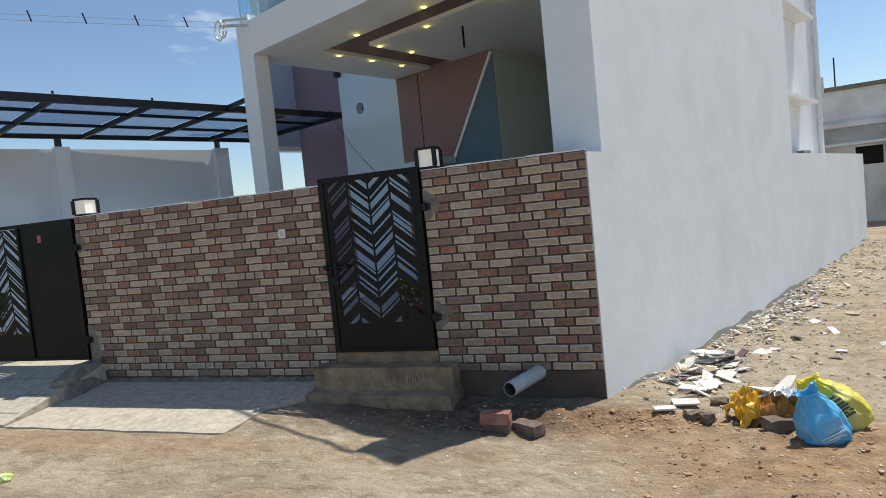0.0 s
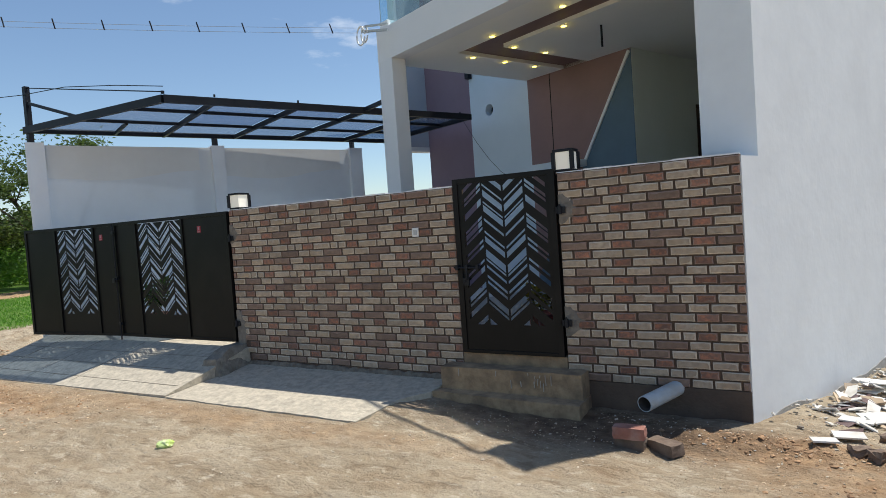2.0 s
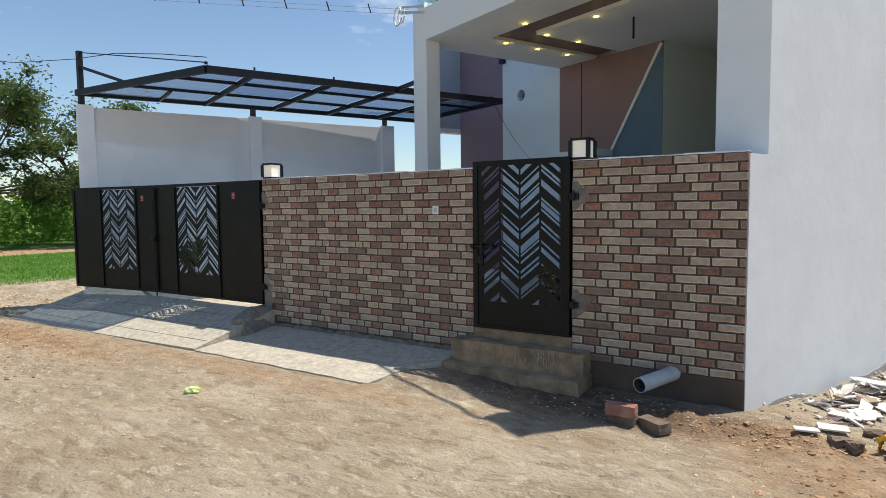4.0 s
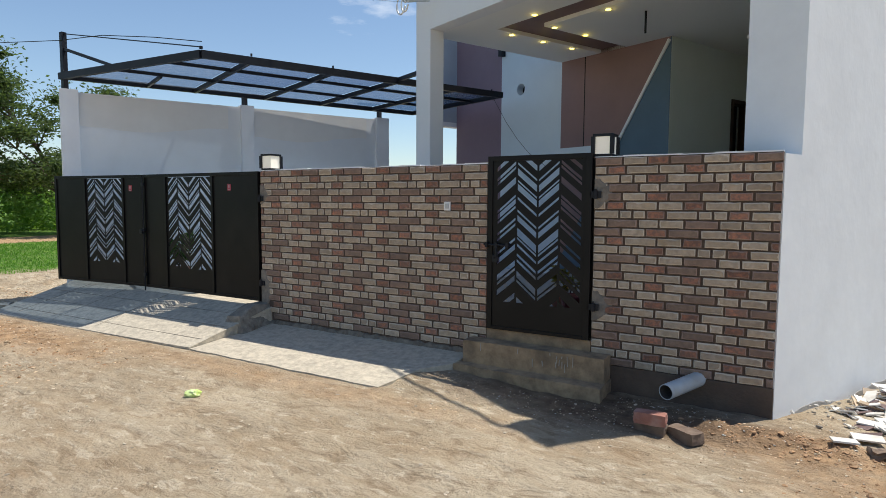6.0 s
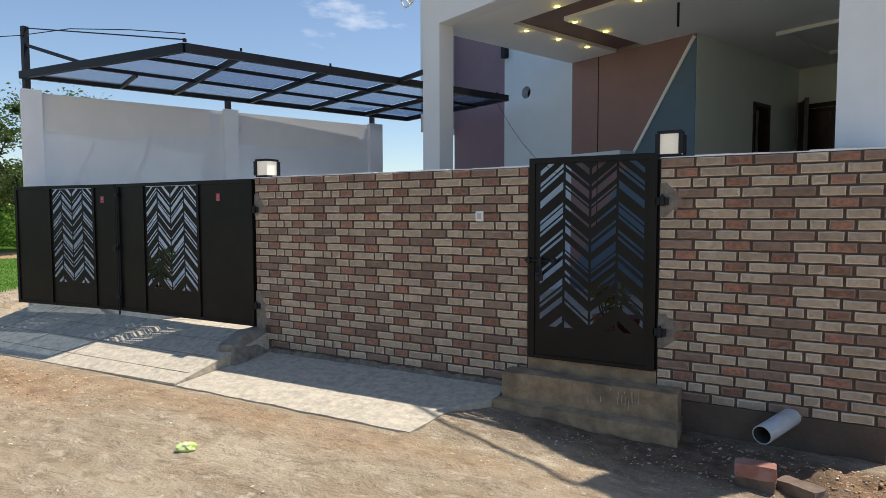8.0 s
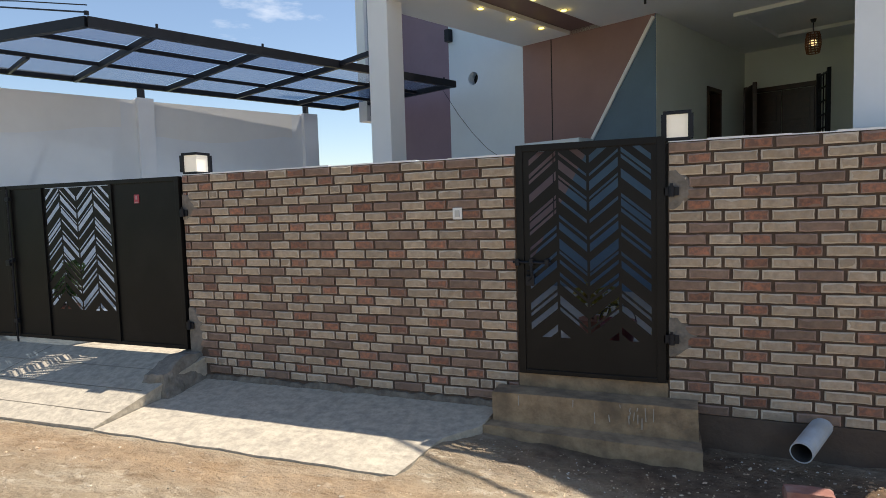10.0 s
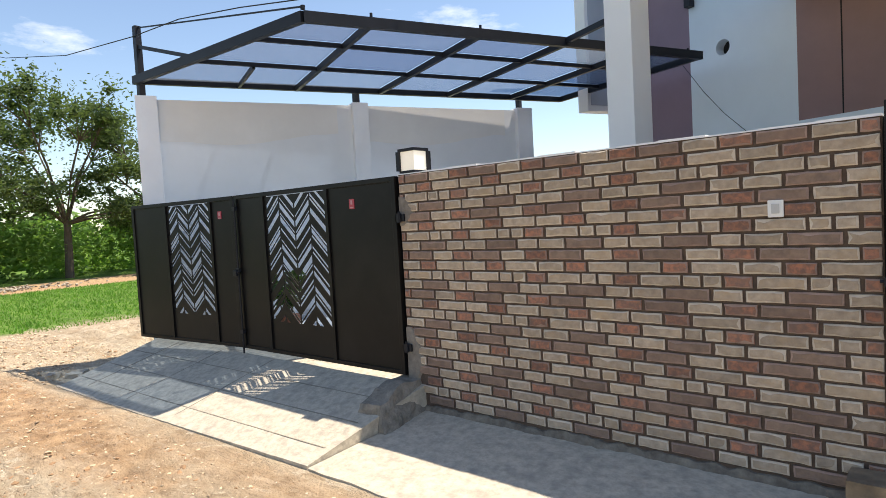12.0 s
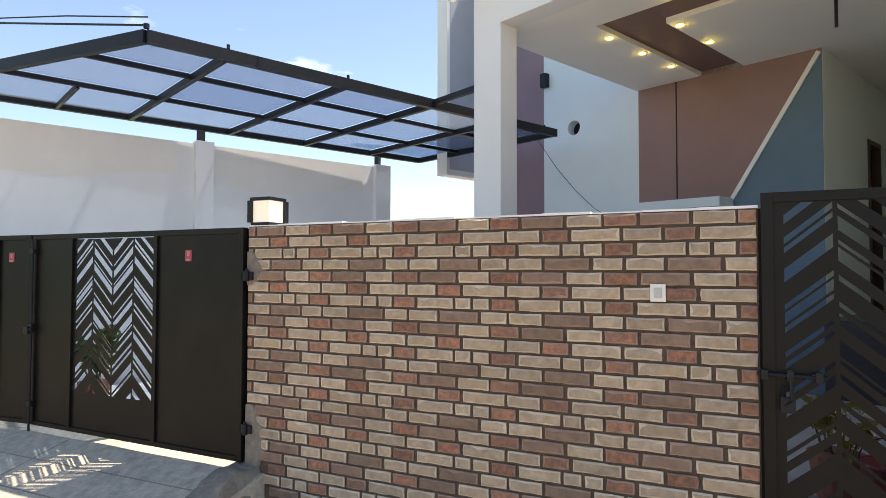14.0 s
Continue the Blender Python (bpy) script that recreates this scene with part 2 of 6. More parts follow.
def roughen(bm, amount, cuts=9):
    """Breaks up the clean edges of hand-made concrete."""
    bmesh.ops.subdivide_edges(bm, edges=bm.edges, cuts=cuts, use_grid_fill=True)
    for v in bm.verts:
        p = v.co
        v.co = p + amount * Vector((noise.noise(p * 5.0), noise.noise(p * 5.0 + Vector((9, 0, 0))), noise.noise(p * 5.0 + Vector((0, 9, 0))))) + 0.4 * amount * noise.noise_vector(p * 17.0)
    return bm


# ---- the plan ----
WY = 4.92                                  # face of the brick wall
HA = -22.5                                 # the house stands askew to the wall
H = pose(0, 0, 0, 0, 0, HA)                # house axes: u along its front, v to its back
SIDE = pose(0, WY, 0, 0, 0, -23.8)         # side wall: y runs along it, outer face at x = 0
LEFT = pose(-9.92, 4.94, 0, 0, 0, -24.3)   # boundary wall on the far side of the yard
V0, VB = 4.85, 7.8                         # house front and porch back wall
CEIL = 3.97
FLOOR = 1.0


def smooth(a):
    a = max(0.0, min(1.0, a))
    return a * a * (3 - 2 * a)


def ground_z(x, y):
    z = 0.018 * noise.noise((x * 0.9, y * 0.9, 3.1)) + 0.012 * noise.noise((x * 3.1, y * 3.1, 7.7))
    z += 0.012 * noise.noise((x * 5.3 + 2, y * 7.1, 4.4))
    near = math.exp(-((x + 2) ** 2 + (y - 3) ** 2) / 120)
    crumb = noise.noise((x * 9, y * 12, 1.7)) + 0.6 * noise.noise((x * 19, y * 23, 5.1))
    z += near * 0.009 * crumb
    # shallow wheel ruts along the road
    wob = 0.10 * noise.noise((x * 0.5, 0.0, 8.8))
    for yr in (1.15, 2.55):
        d = (y - yr - wob) / 0.16
        z -= 0.016 * math.exp(-d * d) * (0.8 + 0.5 * noise.noise((x * 1.3, yr, 2.0)))
        e = (abs(y - yr - wob) - 0.27) / 0.09
        z += 0.010 * math.exp(-e * e) * (0.6 + 0.9 * noise.noise((x * 3.3, yr, 6.0)))
    if x > -0.4:
        side = max(0.0, min(1.0, (x + 0.2) / 0.8)) * max(0.0, min(1.0, (y - 4.2) / 1.5)) * max(0.0, 1 - max(0.0, y - 9) / 6)
        z -= 0.12 * side
        # churned earth round the rubble
        z += 0.030 * smooth((x - 0.3) / 0.6) * smooth((y - 2.6) / 0.8) * max(0.0, crumb)
    z += 0.10 * math.exp(-(((x - 0.02) / 0.55) ** 2 + ((y - 4.42) / 0.17) ** 2)) * (0.65 + 0.9 * noise.noise((x * 6, y * 6, 2.2)) + 0.35 * crumb)
    z += 0.05 * math.exp(-(((x - 1.9) / 0.8) ** 2 + ((y - 3.6) / 0.35) ** 2)) * (0.7 + 0.8 * noise.noise((x * 5, y * 5, 9.2)))
    # broken clods before the ramp and beside it
    z += 0.030 * smooth((-5.8 - x) / 1.5) * smooth((y - 1.9) / 0.7) * max(0.0, crumb - 0.1)
    # sandy heaps between the ramp and the field
    z += math.exp(-((x + 12.1) / 1.3) ** 2 - ((y - 6.3) / 2.2) ** 2) * (0.10 + 0.10 * noise.noise((x * 1.9, y * 1.9, 4.0)) + 0.05 * noise.noise((x * 5.0, y * 5.0, 1.0)))
    # trodden level along the concrete, and cut away under it
    f = smooth((x + 10.3) / 0.35) * smooth((-2.93 - x) / 0.10)
    z += (-0.001 + 0.15 * z - z) * f * smooth((y - 3.4) / 0.3)
    z -= 0.06 * f * smooth((y - 3.95) / 0.2)
    if x > -3.0:
        z += smooth((y - 3.8) / 0.5) * smooth((-1.5 - x) / 1.2) * 0.055 - 0.02 * smooth((y - 3.7) / 0.3) * smooth((0.4 - x) / 0.4)
    return z


# ---- ground ----
def axis(lo, hi, step, far):
    a = list(np.arange(lo, hi + step / 2, step))
    d, p = step, lo
    left = []
    while p > -far:
        d *= 1.35
        p -= d
        left.append(p)
    d, p, right = step, hi, []
    while p < far:
        d *= 1.35
        p += d
        right.append(p)
    return left[::-1] + [float(q) for q in a] + right


gx, gy = axis(-13.0, 4.0, 0.05, 900), axis(0.2, 7.5, 0.05, 900)
gv = [(x, y, ground_z(x, y)) for y in gy for x in gx]
nx = len(gx)
gf = [(j * nx + i, j * nx + i + 1, (j + 1) * nx + i + 1, (j + 1) * nx + i) for j in range(len(gy) - 1) for i in range(nx - 1)]
g_me = bpy.data.meshes.new("ground")
g_me.from_pydata(gv, [], gf)
g_me.update()
for p in g_me.polygons:
    p.use_smooth = True


def ground_material():
    m = bpy.data.materials.new("earth_road")
    m.use_nodes = True
    n, l = m.node_tree.nodes, m.node_tree.links
    b = n["Principled BSDF"]
    b.inputs["Roughness"].default_value = 0.95
    b.inputs["Specular IOR Level"].default_value = 0.15
    geo = n.new("ShaderNodeNewGeometry")

    def nse(scale, detail=6.0, rough=0.6, off=0.0):
        t = n.new("ShaderNodeTexNoise")
        t.inputs["Scale"].default_value, t.inputs["Detail"].default_value, t.inputs["Roughness"].default_value = scale, detail, rough
        mp = n.new("ShaderNodeMapping")
        mp.inputs["Location"].default_value = (off, off * 0.7, 0)
        l.new(geo.outputs["Position"], mp.inputs["Vector"])
        l.new(mp.outputs["Vector"], t.inputs["Vector"])
        return t.outputs["Fac"]

    def ramp(v, a, c, ca, cb):
        k = n.new("ShaderNodeMapRange")
        k.inputs["From Min"].default_value, k.inputs["From Max"].default_value = a, c
        l.new(v, k.inputs["Value"])
        v = k.outputs["Result"]
        r = n.new("ShaderNodeValToRGB")
        r.color_ramp.elements[0].color, r.color_ramp.elements[1].color = (*ca, 1), (*cb, 1)
        l.new(v, r.inputs["Fac"])
        return r.outputs["Color"]

    def mix(f, a, c):
        x = n.new("ShaderNodeMix")
        x.data_type = "RGBA"
        l.new(f, x.inputs["Factor"])
        for s, k in ((a, "A"), (c, "B")):
            if isinstance(s, tuple):
                x.inputs[k].default_value = (*s, 1)
            else:
                l.new(s, x.inputs[k])
        return x.outputs["Result"]

    def calc(op, a, c):
        x = n.new("ShaderNodeMath")
        x.operation = op
        x.use_clamp = False
        for i, s in enumerate((a, c)):
            if isinstance(s, (int, float)):
                x.inputs[i].default_value = s
            else:
                l.new(s, x.inputs[i])
        return x.outputs[0]

    sep = n.new("ShaderNodeSeparateXYZ")
    l.new(geo.outputs["Position"], sep.inputs[0])
    def streak(scale, along, off=0.0):
        t = n.new("ShaderNodeTexNoise")
        t.inputs["Scale"].default_value, t.inputs["Detail"].default_value, t.inputs["Roughness"].default_value = scale, 7.0, 0.62
        t.inputs["Distortion"].default_value = 0.5
        mp = n.new("ShaderNodeMapping")
        mp.inputs["Location"].default_value = (off, off, 0)
        mp.inputs["Rotation"].default_value = (0, 0, radians(-9))
        mp.inputs["Scale"].default_value = (along, 1.0, 1.0)
        l.new(geo.outputs["Position"], mp.inputs["Vector"])
        l.new(mp.outputs["Vector"], t.inputs["Vector"])
        return t.outputs["Fac"]

    base = ramp(nse(1.1), 0.36, 0.66, (0.32, 0.25, 0.168), (0.495, 0.405, 0.288))
    grit = ramp(nse(38, 4), 0.36, 0.62, (0.30, 0.232, 0.16), (0.50, 0.405, 0.29))
    col = mix(calc("MULTIPLY", ramp(nse(9, 6), 0.44, 0.60, (0, 0, 0), (1, 1, 1)), 0.5), base, grit)
    drift = ramp(streak(2.6, 0.32), 0.46, 0.60, (0, 0, 0), (1, 1, 1))
    col = mix(calc("MULTIPLY", drift, 0.5), col, (0.53, 0.445, 0.33))
    brown = ramp(streak(3.4, 0.4, 7.0), 0.50, 0.63, (0, 0, 0), (1, 1, 1))
    col = mix(calc("MULTIPLY", brown, 0.45), col, (0.335, 0.24, 0.148))
    scuff = ramp(streak(8.0, 0.5, 3.0), 0.54, 0.62, (0, 0, 0), (1, 1, 1))
    col = mix(calc("MULTIPLY", scuff, 0.6), col, (0.235, 0.17, 0.108))
    scuff2 = ramp(streak(11.0, 0.55, 12.0), 0.56, 0.63, (0, 0, 0), (1, 1, 1))
    col = mix(calc("MULTIPLY", scuff2, 0.6), col, (0.60, 0.515, 0.395))
    speck = ramp(nse(75, 3, 0.6, 2.0), 0.60, 0.65, (0, 0, 0), (1, 1, 1))
    col = mix(calc("MULTIPLY", speck, 0.4), col, (0.56, 0.48, 0.37))
    speck2 = ramp(nse(60, 4, 0.7, 6.0), 0.60, 0.66, (0, 0, 0), (1, 1, 1))
    col = mix(calc("MULTIPLY", speck2, 0.35), col, (0.14, 0.10, 0.065))
    rust = ramp(nse(1.7, 5, 0.6, 3.0), 0.48, 0.64, (0, 0, 0), (1, 1, 1))
    col = mix(calc("MULTIPLY", rust, 0.2), col, (0.40, 0.275, 0.16))
    # orange earth: a patch beyond the ramp and a patch by the rubble
    def spot(cx, cy, sx, sy):
        dx = calc("DIVIDE", calc("ADD", sep.outputs[0], -cx), sx)
        dy = calc("DIVIDE", calc("ADD", sep.outputs[1], -cy), sy)
        d = calc("ADD", calc("POWER", dx, 2.0), calc("POWER", dy, 2.0))
        d = calc("ADD", d, calc("MULTIPLY", nse(2.2, 5, 0.7, cx), 1.6))
        return ramp(d, 0.9, 1.9, (1, 1, 1), (0, 0, 0))
    red = calc("MAXIMUM", spot(-8.8, 3.2, 3.4, 0.55), spot(1.7, 3.7, 1.9, 0.85))
    red = calc("MAXIMUM", red, spot(0.1, 4.35, 1.0, 0.4))
    red = calc("MAXIMUM", red, calc("MULTIPLY", spot(-4.6, 3.6, 4.2, 0.26), 0.55))
    red = calc("MAXIMUM", red, calc("MULTIPLY", spot(-6.4, 1.2, 3.0, 0.55), 0.7))
    col = mix(calc("MULTIPLY", red, 0.78), col, ramp(nse(6, 7), 0.36, 0.64, (0.25, 0.14, 0.07), (0.50, 0.315, 0.17)))
    # darker brown earth in a patch beside the steps
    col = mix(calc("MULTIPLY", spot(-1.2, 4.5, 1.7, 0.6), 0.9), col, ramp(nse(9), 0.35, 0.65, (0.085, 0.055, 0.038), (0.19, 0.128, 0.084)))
    # grey rubble strip along the side wall
    col = mix(calc("MULTIPLY", spot(1.2, 6.6, 1.0, 2.2), 0.7), col, ramp(nse(9), 0.35, 0.65, (0.33, 0.275, 0.20), (0.54, 0.46, 0.345)))
    # grass land beyond the road
    gx0 = calc("ADD", calc("MULTIPLY", calc("ADD", sep.outputs[0], 14.6), -0.8), calc("MULTIPLY", nse(0.6, 4), 1.6))
    gfac = ramp(gx0, 0.75, 1.15, (0, 0, 0), (1, 1, 1))
    col = mix(gfac, col, ramp(nse(2.0), 0.35, 0.7, (0.08, 0.15, 0.03), (0.16, 0.26, 0.05)))
    pth = calc("ADD", calc("MULTIPLY", calc("ABSOLUTE", calc("ADD", sep.outputs[0], 26.3), 0), -0.45), 1.3)
    pth = calc("ADD", pth, calc("MULTIPLY", nse(0.7, 3), 0.5))
    col = mix(ramp(pth, 0.55, 0.75, (0, 0, 0), (1, 1, 1)), col, (0.42, 0.28, 0.16))
    l.new(col, b.inputs["Base Color"])
    bp = n.new("ShaderNodeBump")
    bp.inputs["Strength"].default_value, bp.inputs["Distance"].default_value = 1.0, 0.075
    hgt = calc("ADD", calc("MULTIPLY", nse(7, 8, 0.72), 0.7), calc("MULTIPLY", nse(45, 4), 0.25))
    hgt = calc("ADD", hgt, calc("MULTIPLY", streak(8.0, 0.5, 3.0), -0.8))
    l.new(hgt, bp.inputs["Height"])
    l.new(bp.outputs["Normal"], b.inputs["Normal"])
    return m


M_EARTH = ground_material()
g_me.materials.append(M_EARTH)
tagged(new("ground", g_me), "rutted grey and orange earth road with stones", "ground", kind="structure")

# ---- concrete in front of the wall ----
def ramp_z(x, y):
    return 0.006 + (0.322 - 0.006) * max(0.0, min(1.0, (y - 3.80) / 1.12))


ramp = thing("driveway_ramp", "sloping grey concrete ramp scored into squares before the gate", "ramp", kind="structure")
b = bmesh.new()
rows_ = []
for k in range(31):
    f_ = k / 30
    row = []
    for q in range(41):
        h_ = q / 40
        x_ = (-9.66 - 0.06 * f_) * (1 - h_) + (-5.42 + 0.12 * min(1.0, f_ * 1.45)) * h_
        y_ = (3.735 + 1.45 * f_) * (1 - h_) + (3.865 + 1.52 * f_) * h_ + (0.008 * noise.noise((q * 0.6, 3.0, 0)) if k == 0 else 0)
        row.append(b.verts.new((x_, y_, ramp_z(x_, y_) + 0.003 * noise.noise((x_ * 2, y_ * 2, 5)))))
    rows_.append(row)
for r0, r1 in zip(rows_, rows_[1:]):
    for q in range(40):
        b.faces.new((r0[q], r0[q + 1], r1[q + 1], r1[q]))
rim = rows_[0] + [r[-1] for r in rows_[1:]] + rows_[-1][-2::-1] + [r[0] for r in rows_[-2:0:-1]]
low = [b.verts.new((v.co.x, v.co.y, -0.15)) for v in rim]
for q in range(len(rim)):
    j = (q + 1) % len(rim)
    b.faces.new((rim[j], rim[q], low[q], low[j]))
part("slab", b, M_CONC2, ramp)
M_LUMP = mat("rough_grey_cement", (0.30, 0.27, 0.225), (0.17, 0.15, 0.12), 13.0, 0.95, bump=0.8, bump_scale=35)
M_SCORE = mat("scored_joint_cement", (0.34, 0.30, 0.235), (0.22, 0.195, 0.155), 9.0, 0.95)
for k in range(3):
    y = 4.05 + 0.30 * k
    b = bmesh.new()
    bar(b, (-5.46, y, ramp_z(0, y) + 0.0005), (-9.62, y - 0.06, ramp_z(0, y - 0.06) + 0.0005), 0.012, 0.003)
    part("groove", b, M_SCORE, ramp)
for k in range(1, 4):
    x = -6.3 - 0.95 * k
    b = bmesh.new()
    bar(b, (x - 0.05, 3.90, ramp_z(0, 3.90) + 0.0005), (x, 4.88, ramp_z(0, 4.88) + 0.0005), 0.012, 0.003)
    part("groove", b, M_SCORE, ramp)
b = bmesh.new()
box(b, -5.56, -5.24, 4.42, 5.0, -0.02, 0.36)
bmesh.ops.subdivide_edges(b, edges=b.edges, cuts=15, use_grid_fill=True)
for v_ in b.verts:
    h_ = max(0.0, v_.co.z) / 0.36
    v_.co.z *= 1 - 0.25 * smooth((4.80 - v_.co.y) / 0.4)
    v_.co.x -= 0.12 * h_ * smooth((v_.co.x + 5.50) / 0.26)
    v_.co.y += 0.06 * h_ * smooth((4.72 - v_.co.y) / 0.3)
    v_.co += 0.022 * noise.noise_vector(v_.co * 6.0) + 0.010 * noise.noise_vector(v_.co * 19.0)
part("cement_lump", b, M_LUMP, ramp, "rough cement lump against the wall")

apron = thing("concrete_apron", "thin worn grey concrete slab along the brick wall", "paving", kind="structure")
b = bmesh.new()
def apron_z(x, y):
    return 0.006 + 0.124 * max(0.0, min(1.0, (y - 3.8) / 1.1))
front = [(-5.41 + 2.50 * i / 30, 3.862 + 0.022 * noise.noise((i * 0.31, 2.0, 0)) + 0.010 * noise.noise((i * 1.3, 5.0, 0))) for i in range(31)]
prism(b, front + [(-2.87, 4.02), (-2.845, 4.18), (-2.80, 4.36), (-2.60, 4.58), (-2.57, WY - 0.005), (-5.29, WY - 0.005)], -0.12, apron_z)
part("slab", b, M_CONC2, apron)

M_STEP = mat("stained_brown_cement", (0.46, 0.33, 0.198), (0.235, 0.162, 0.098), 7.0, 0.85, bump=0.8, bump_scale=30, stain=(0.10, 0.076, 0.054), stain_scale=4.2, stain_amt=0.6)
steps = thing("doorstep", "two rough grey concrete steps below the small gate", "steps", kind="structure")
b = bmesh.new()
prism(b, [(-2.60, 4.60), (-1.205, 4.54), (-1.215, WY - 0.006), (-2.565, WY - 0.006)], -0.1, 0.095)
roughen(b, 0.007, 14)
part("lower_step", b, M_STEP, steps)
b = bmesh.new()
box(b, -2.56, -1.225, 4.715, WY - 0.017, 0.085, 0.30)
roughen(b, 0.006, 14)
part("upper_step", b, M_STEP, steps)
b = bmesh.new()
box(b, -2.414, -1.407, WY - 0.012, WY + 0.2, 0.25, 0.395, bevel=0.006)
part("threshold", b, M_STEP, steps)

M_PLASTER = mat("dried_plaster_drips", (0.50, 0.46, 0.39), (0.34, 0.30, 0.25), 12.0, 0.95)
rng_d = random.Random(21)
for k in range(14):
    x = rng_d.gauss(-1.70, 0.07) if k < 8 else rng_d.uniform(-2.4, -1.3)
    b = bmesh.new()
    w, h = rng_d.uniform(0.004, 0.010), rng_d.uniform(0.02, 0.09)
    zt = rng_d.uniform(0.20, 0.29)
    bar(b, (x, 4.709, zt), (x + rng_d.uniform(-0.01, 0.01), 4.709, zt - h), w, 0.006)
    part("plaster_drip", b, M_PLASTER, steps)

# ---- front wall with brick cladding ----
COURSE, REPEAT, STRETCH = 0.0735, 0.612, 1.02
ROWS4 = [
    [(0.574, 0.178, 0), (0.161, 0.159, 1), (0.335, 0.222, 2)],
    [(0.000, 0.240, 0), (0.255, 0.178, 0), (0.448, 0.135, 1)],
    [(0.318, 0.222, 0), (0.553, 0.092, 0), (0.060, 0.092, 0), (0.166, 0.136, 1)],
    [(0.107, 0.145, 0), (0.266, 0.178, 0), (0.458, 0.232, 2)],
]


def brick_mesh(w, material, seed):
    """One brick slip with a chipped, rounded outline."""
    rng = random.Random(seed)
    d, h, c = 0.014, COURSE - 0.0145, 0.0072
    n_ = max(2, round(w / 0.045))
    outline = [(w * i / n_, 0.0) for i in range(n_)] + [(w, 0.0), (w, h / 2)] + [(w - w * i / n_, h) for i in range(n_)] + [(0.0, h), (0.0, h / 2)]
    bm = bmesh.new()
    back, mid, fr = [], [], []
    for x, z in outline:
        jx, jz = rng.gauss(0, 0.0013), rng.gauss(0, 0.0013)
        chip = c * rng.uniform(0.55, 1.5) * (1.9 if rng.random() < 0.08 else 1)
        ix = min(max(x, chip), w - chip)
        iz = min(max(z, chip), h - chip)
        back.append(bm.verts.new((x, 0, z)))
        mid.append(bm.verts.new((x + jx, -d + 0.005, z + jz)))
        fr.append(bm.verts.new((ix + jx, -d + rng.gauss(0, 0.0006), iz + jz)))
    m_ = len(outline)
    for a, q in ((back, mid), (mid, fr)):
        for i in range(m_):
            e = bm.faces.new((a[i], a[(i + 1) % m_], q[(i + 1) % m_], q[i]))
            e.material_index = 1 if q is fr else 0
    bm.faces.new(fr)
    me = bpy.data.meshes.new("brick")
    bm.normal_update()
    bm.to_mesh(me)
    bm.free()
    me.materials.append(material)
    me.materials.append(M_B_EDGE if material is M_B_BEIGE else M_B_EDGE2)
    return me


BRICK_MATS = (M_B_BEIGE, M_B_RED, M_B_DARK)
brick_cache = {}


def clad(wall, x0, x1, z_top, rows, holes, phase, near_from, limit=300):
    """Brick slips on the wall's face from x0 to x1; those past the limit are joined."""
    rest = {0: [], 1: [], 2: []}
    count = 0
    for r in range(rows):
        z = z_top - COURSE * (r + 1) + 0.006
        for k in range(-5, 8):
            for off, w, kind in ROWS4[r % 4]:
                a = phase + k * REPEAT + off * STRETCH
                e = a + w * STRETCH - 0.004
                a, e = max(a, x0 + 0.004), min(e, x1 - 0.004)
                if e - a < 0.035:
                    continue
                if any(h0 - 0.02 < (a + e) / 2 < h1 + 0.02 and hz0 < z + 0.03 < hz1 for h0, h1, hz0, hz1 in holes):
                    continue
                seed = (round((e - a) * 500), kind, (r * 7 + k * 3) % 6)
                if seed not in brick_cache:
                    brick_cache[seed] = brick_mesh(e - a, BRICK_MATS[kind], hash(seed) % 9999)
                if a >= near_from and count < limit:
                    ob = new("brick", brick_cache[seed])
                    ob.parent = wall
                    ob.location = (a, WY, z)
                    count += 1
                else:
                    rest[kind].append((seed, (a, WY, z)))
    for kind, items in rest.items():
        if not items:
            continue
        vs, fs, ms = [], [], []
        for seed, loc in items:
            o = len(vs)
            me = brick_cache[seed]
            vs += [tuple(v.co + Vector(loc)) for v in me.vertices]
            fs += [tuple(i + o for i in p.vertices) for p in me.polygons]
            ms += [p.material_index for p in me.polygons]
        me = bpy.data.meshes.new("brickwork")
        me.from_pydata(vs, [], fs)
        me.materials.append(BRICK_MATS[kind])
        me.materials.append(M_B_EDGE if kind == 0 else M_B_EDGE2)
        me.polygons.foreach_set("material_index", ms)
        ob = new("brickwork", me)
        ob.parent = wall
        ob["kind"] = "stuff"


M_FOOT = mat("dirty_cement_fillet", (0.27, 0.235, 0.185), (0.12, 0.10, 0.08), 11.0, 0.95, bump=0.8, bump_scale=45)
wall_a = thing("wall_front_1", "brick-clad boundary wall in beige, red and brown", "wall", kind="structure")
b = bmesh.new()
box(b, -5.46, -2.415, WY + 0.001, WY + 0.20, -0.1, 1.945)
part("core", b, M_MORTAR, wall_a)
b = bmesh.new()
for i in range(12):
    x = -5.46 + 3.045 * i / 12
    box(b, x, x + 3.045 / 12, WY - 0.002 - 0.004 * (i % 3), WY + 0.205, 1.941, 1.948 + 0.003 * ((i * 7) % 3))
part("coping", b, M_WHITE, wall_a, "thin white painted top edge")
b = bmesh.new()
prev = None
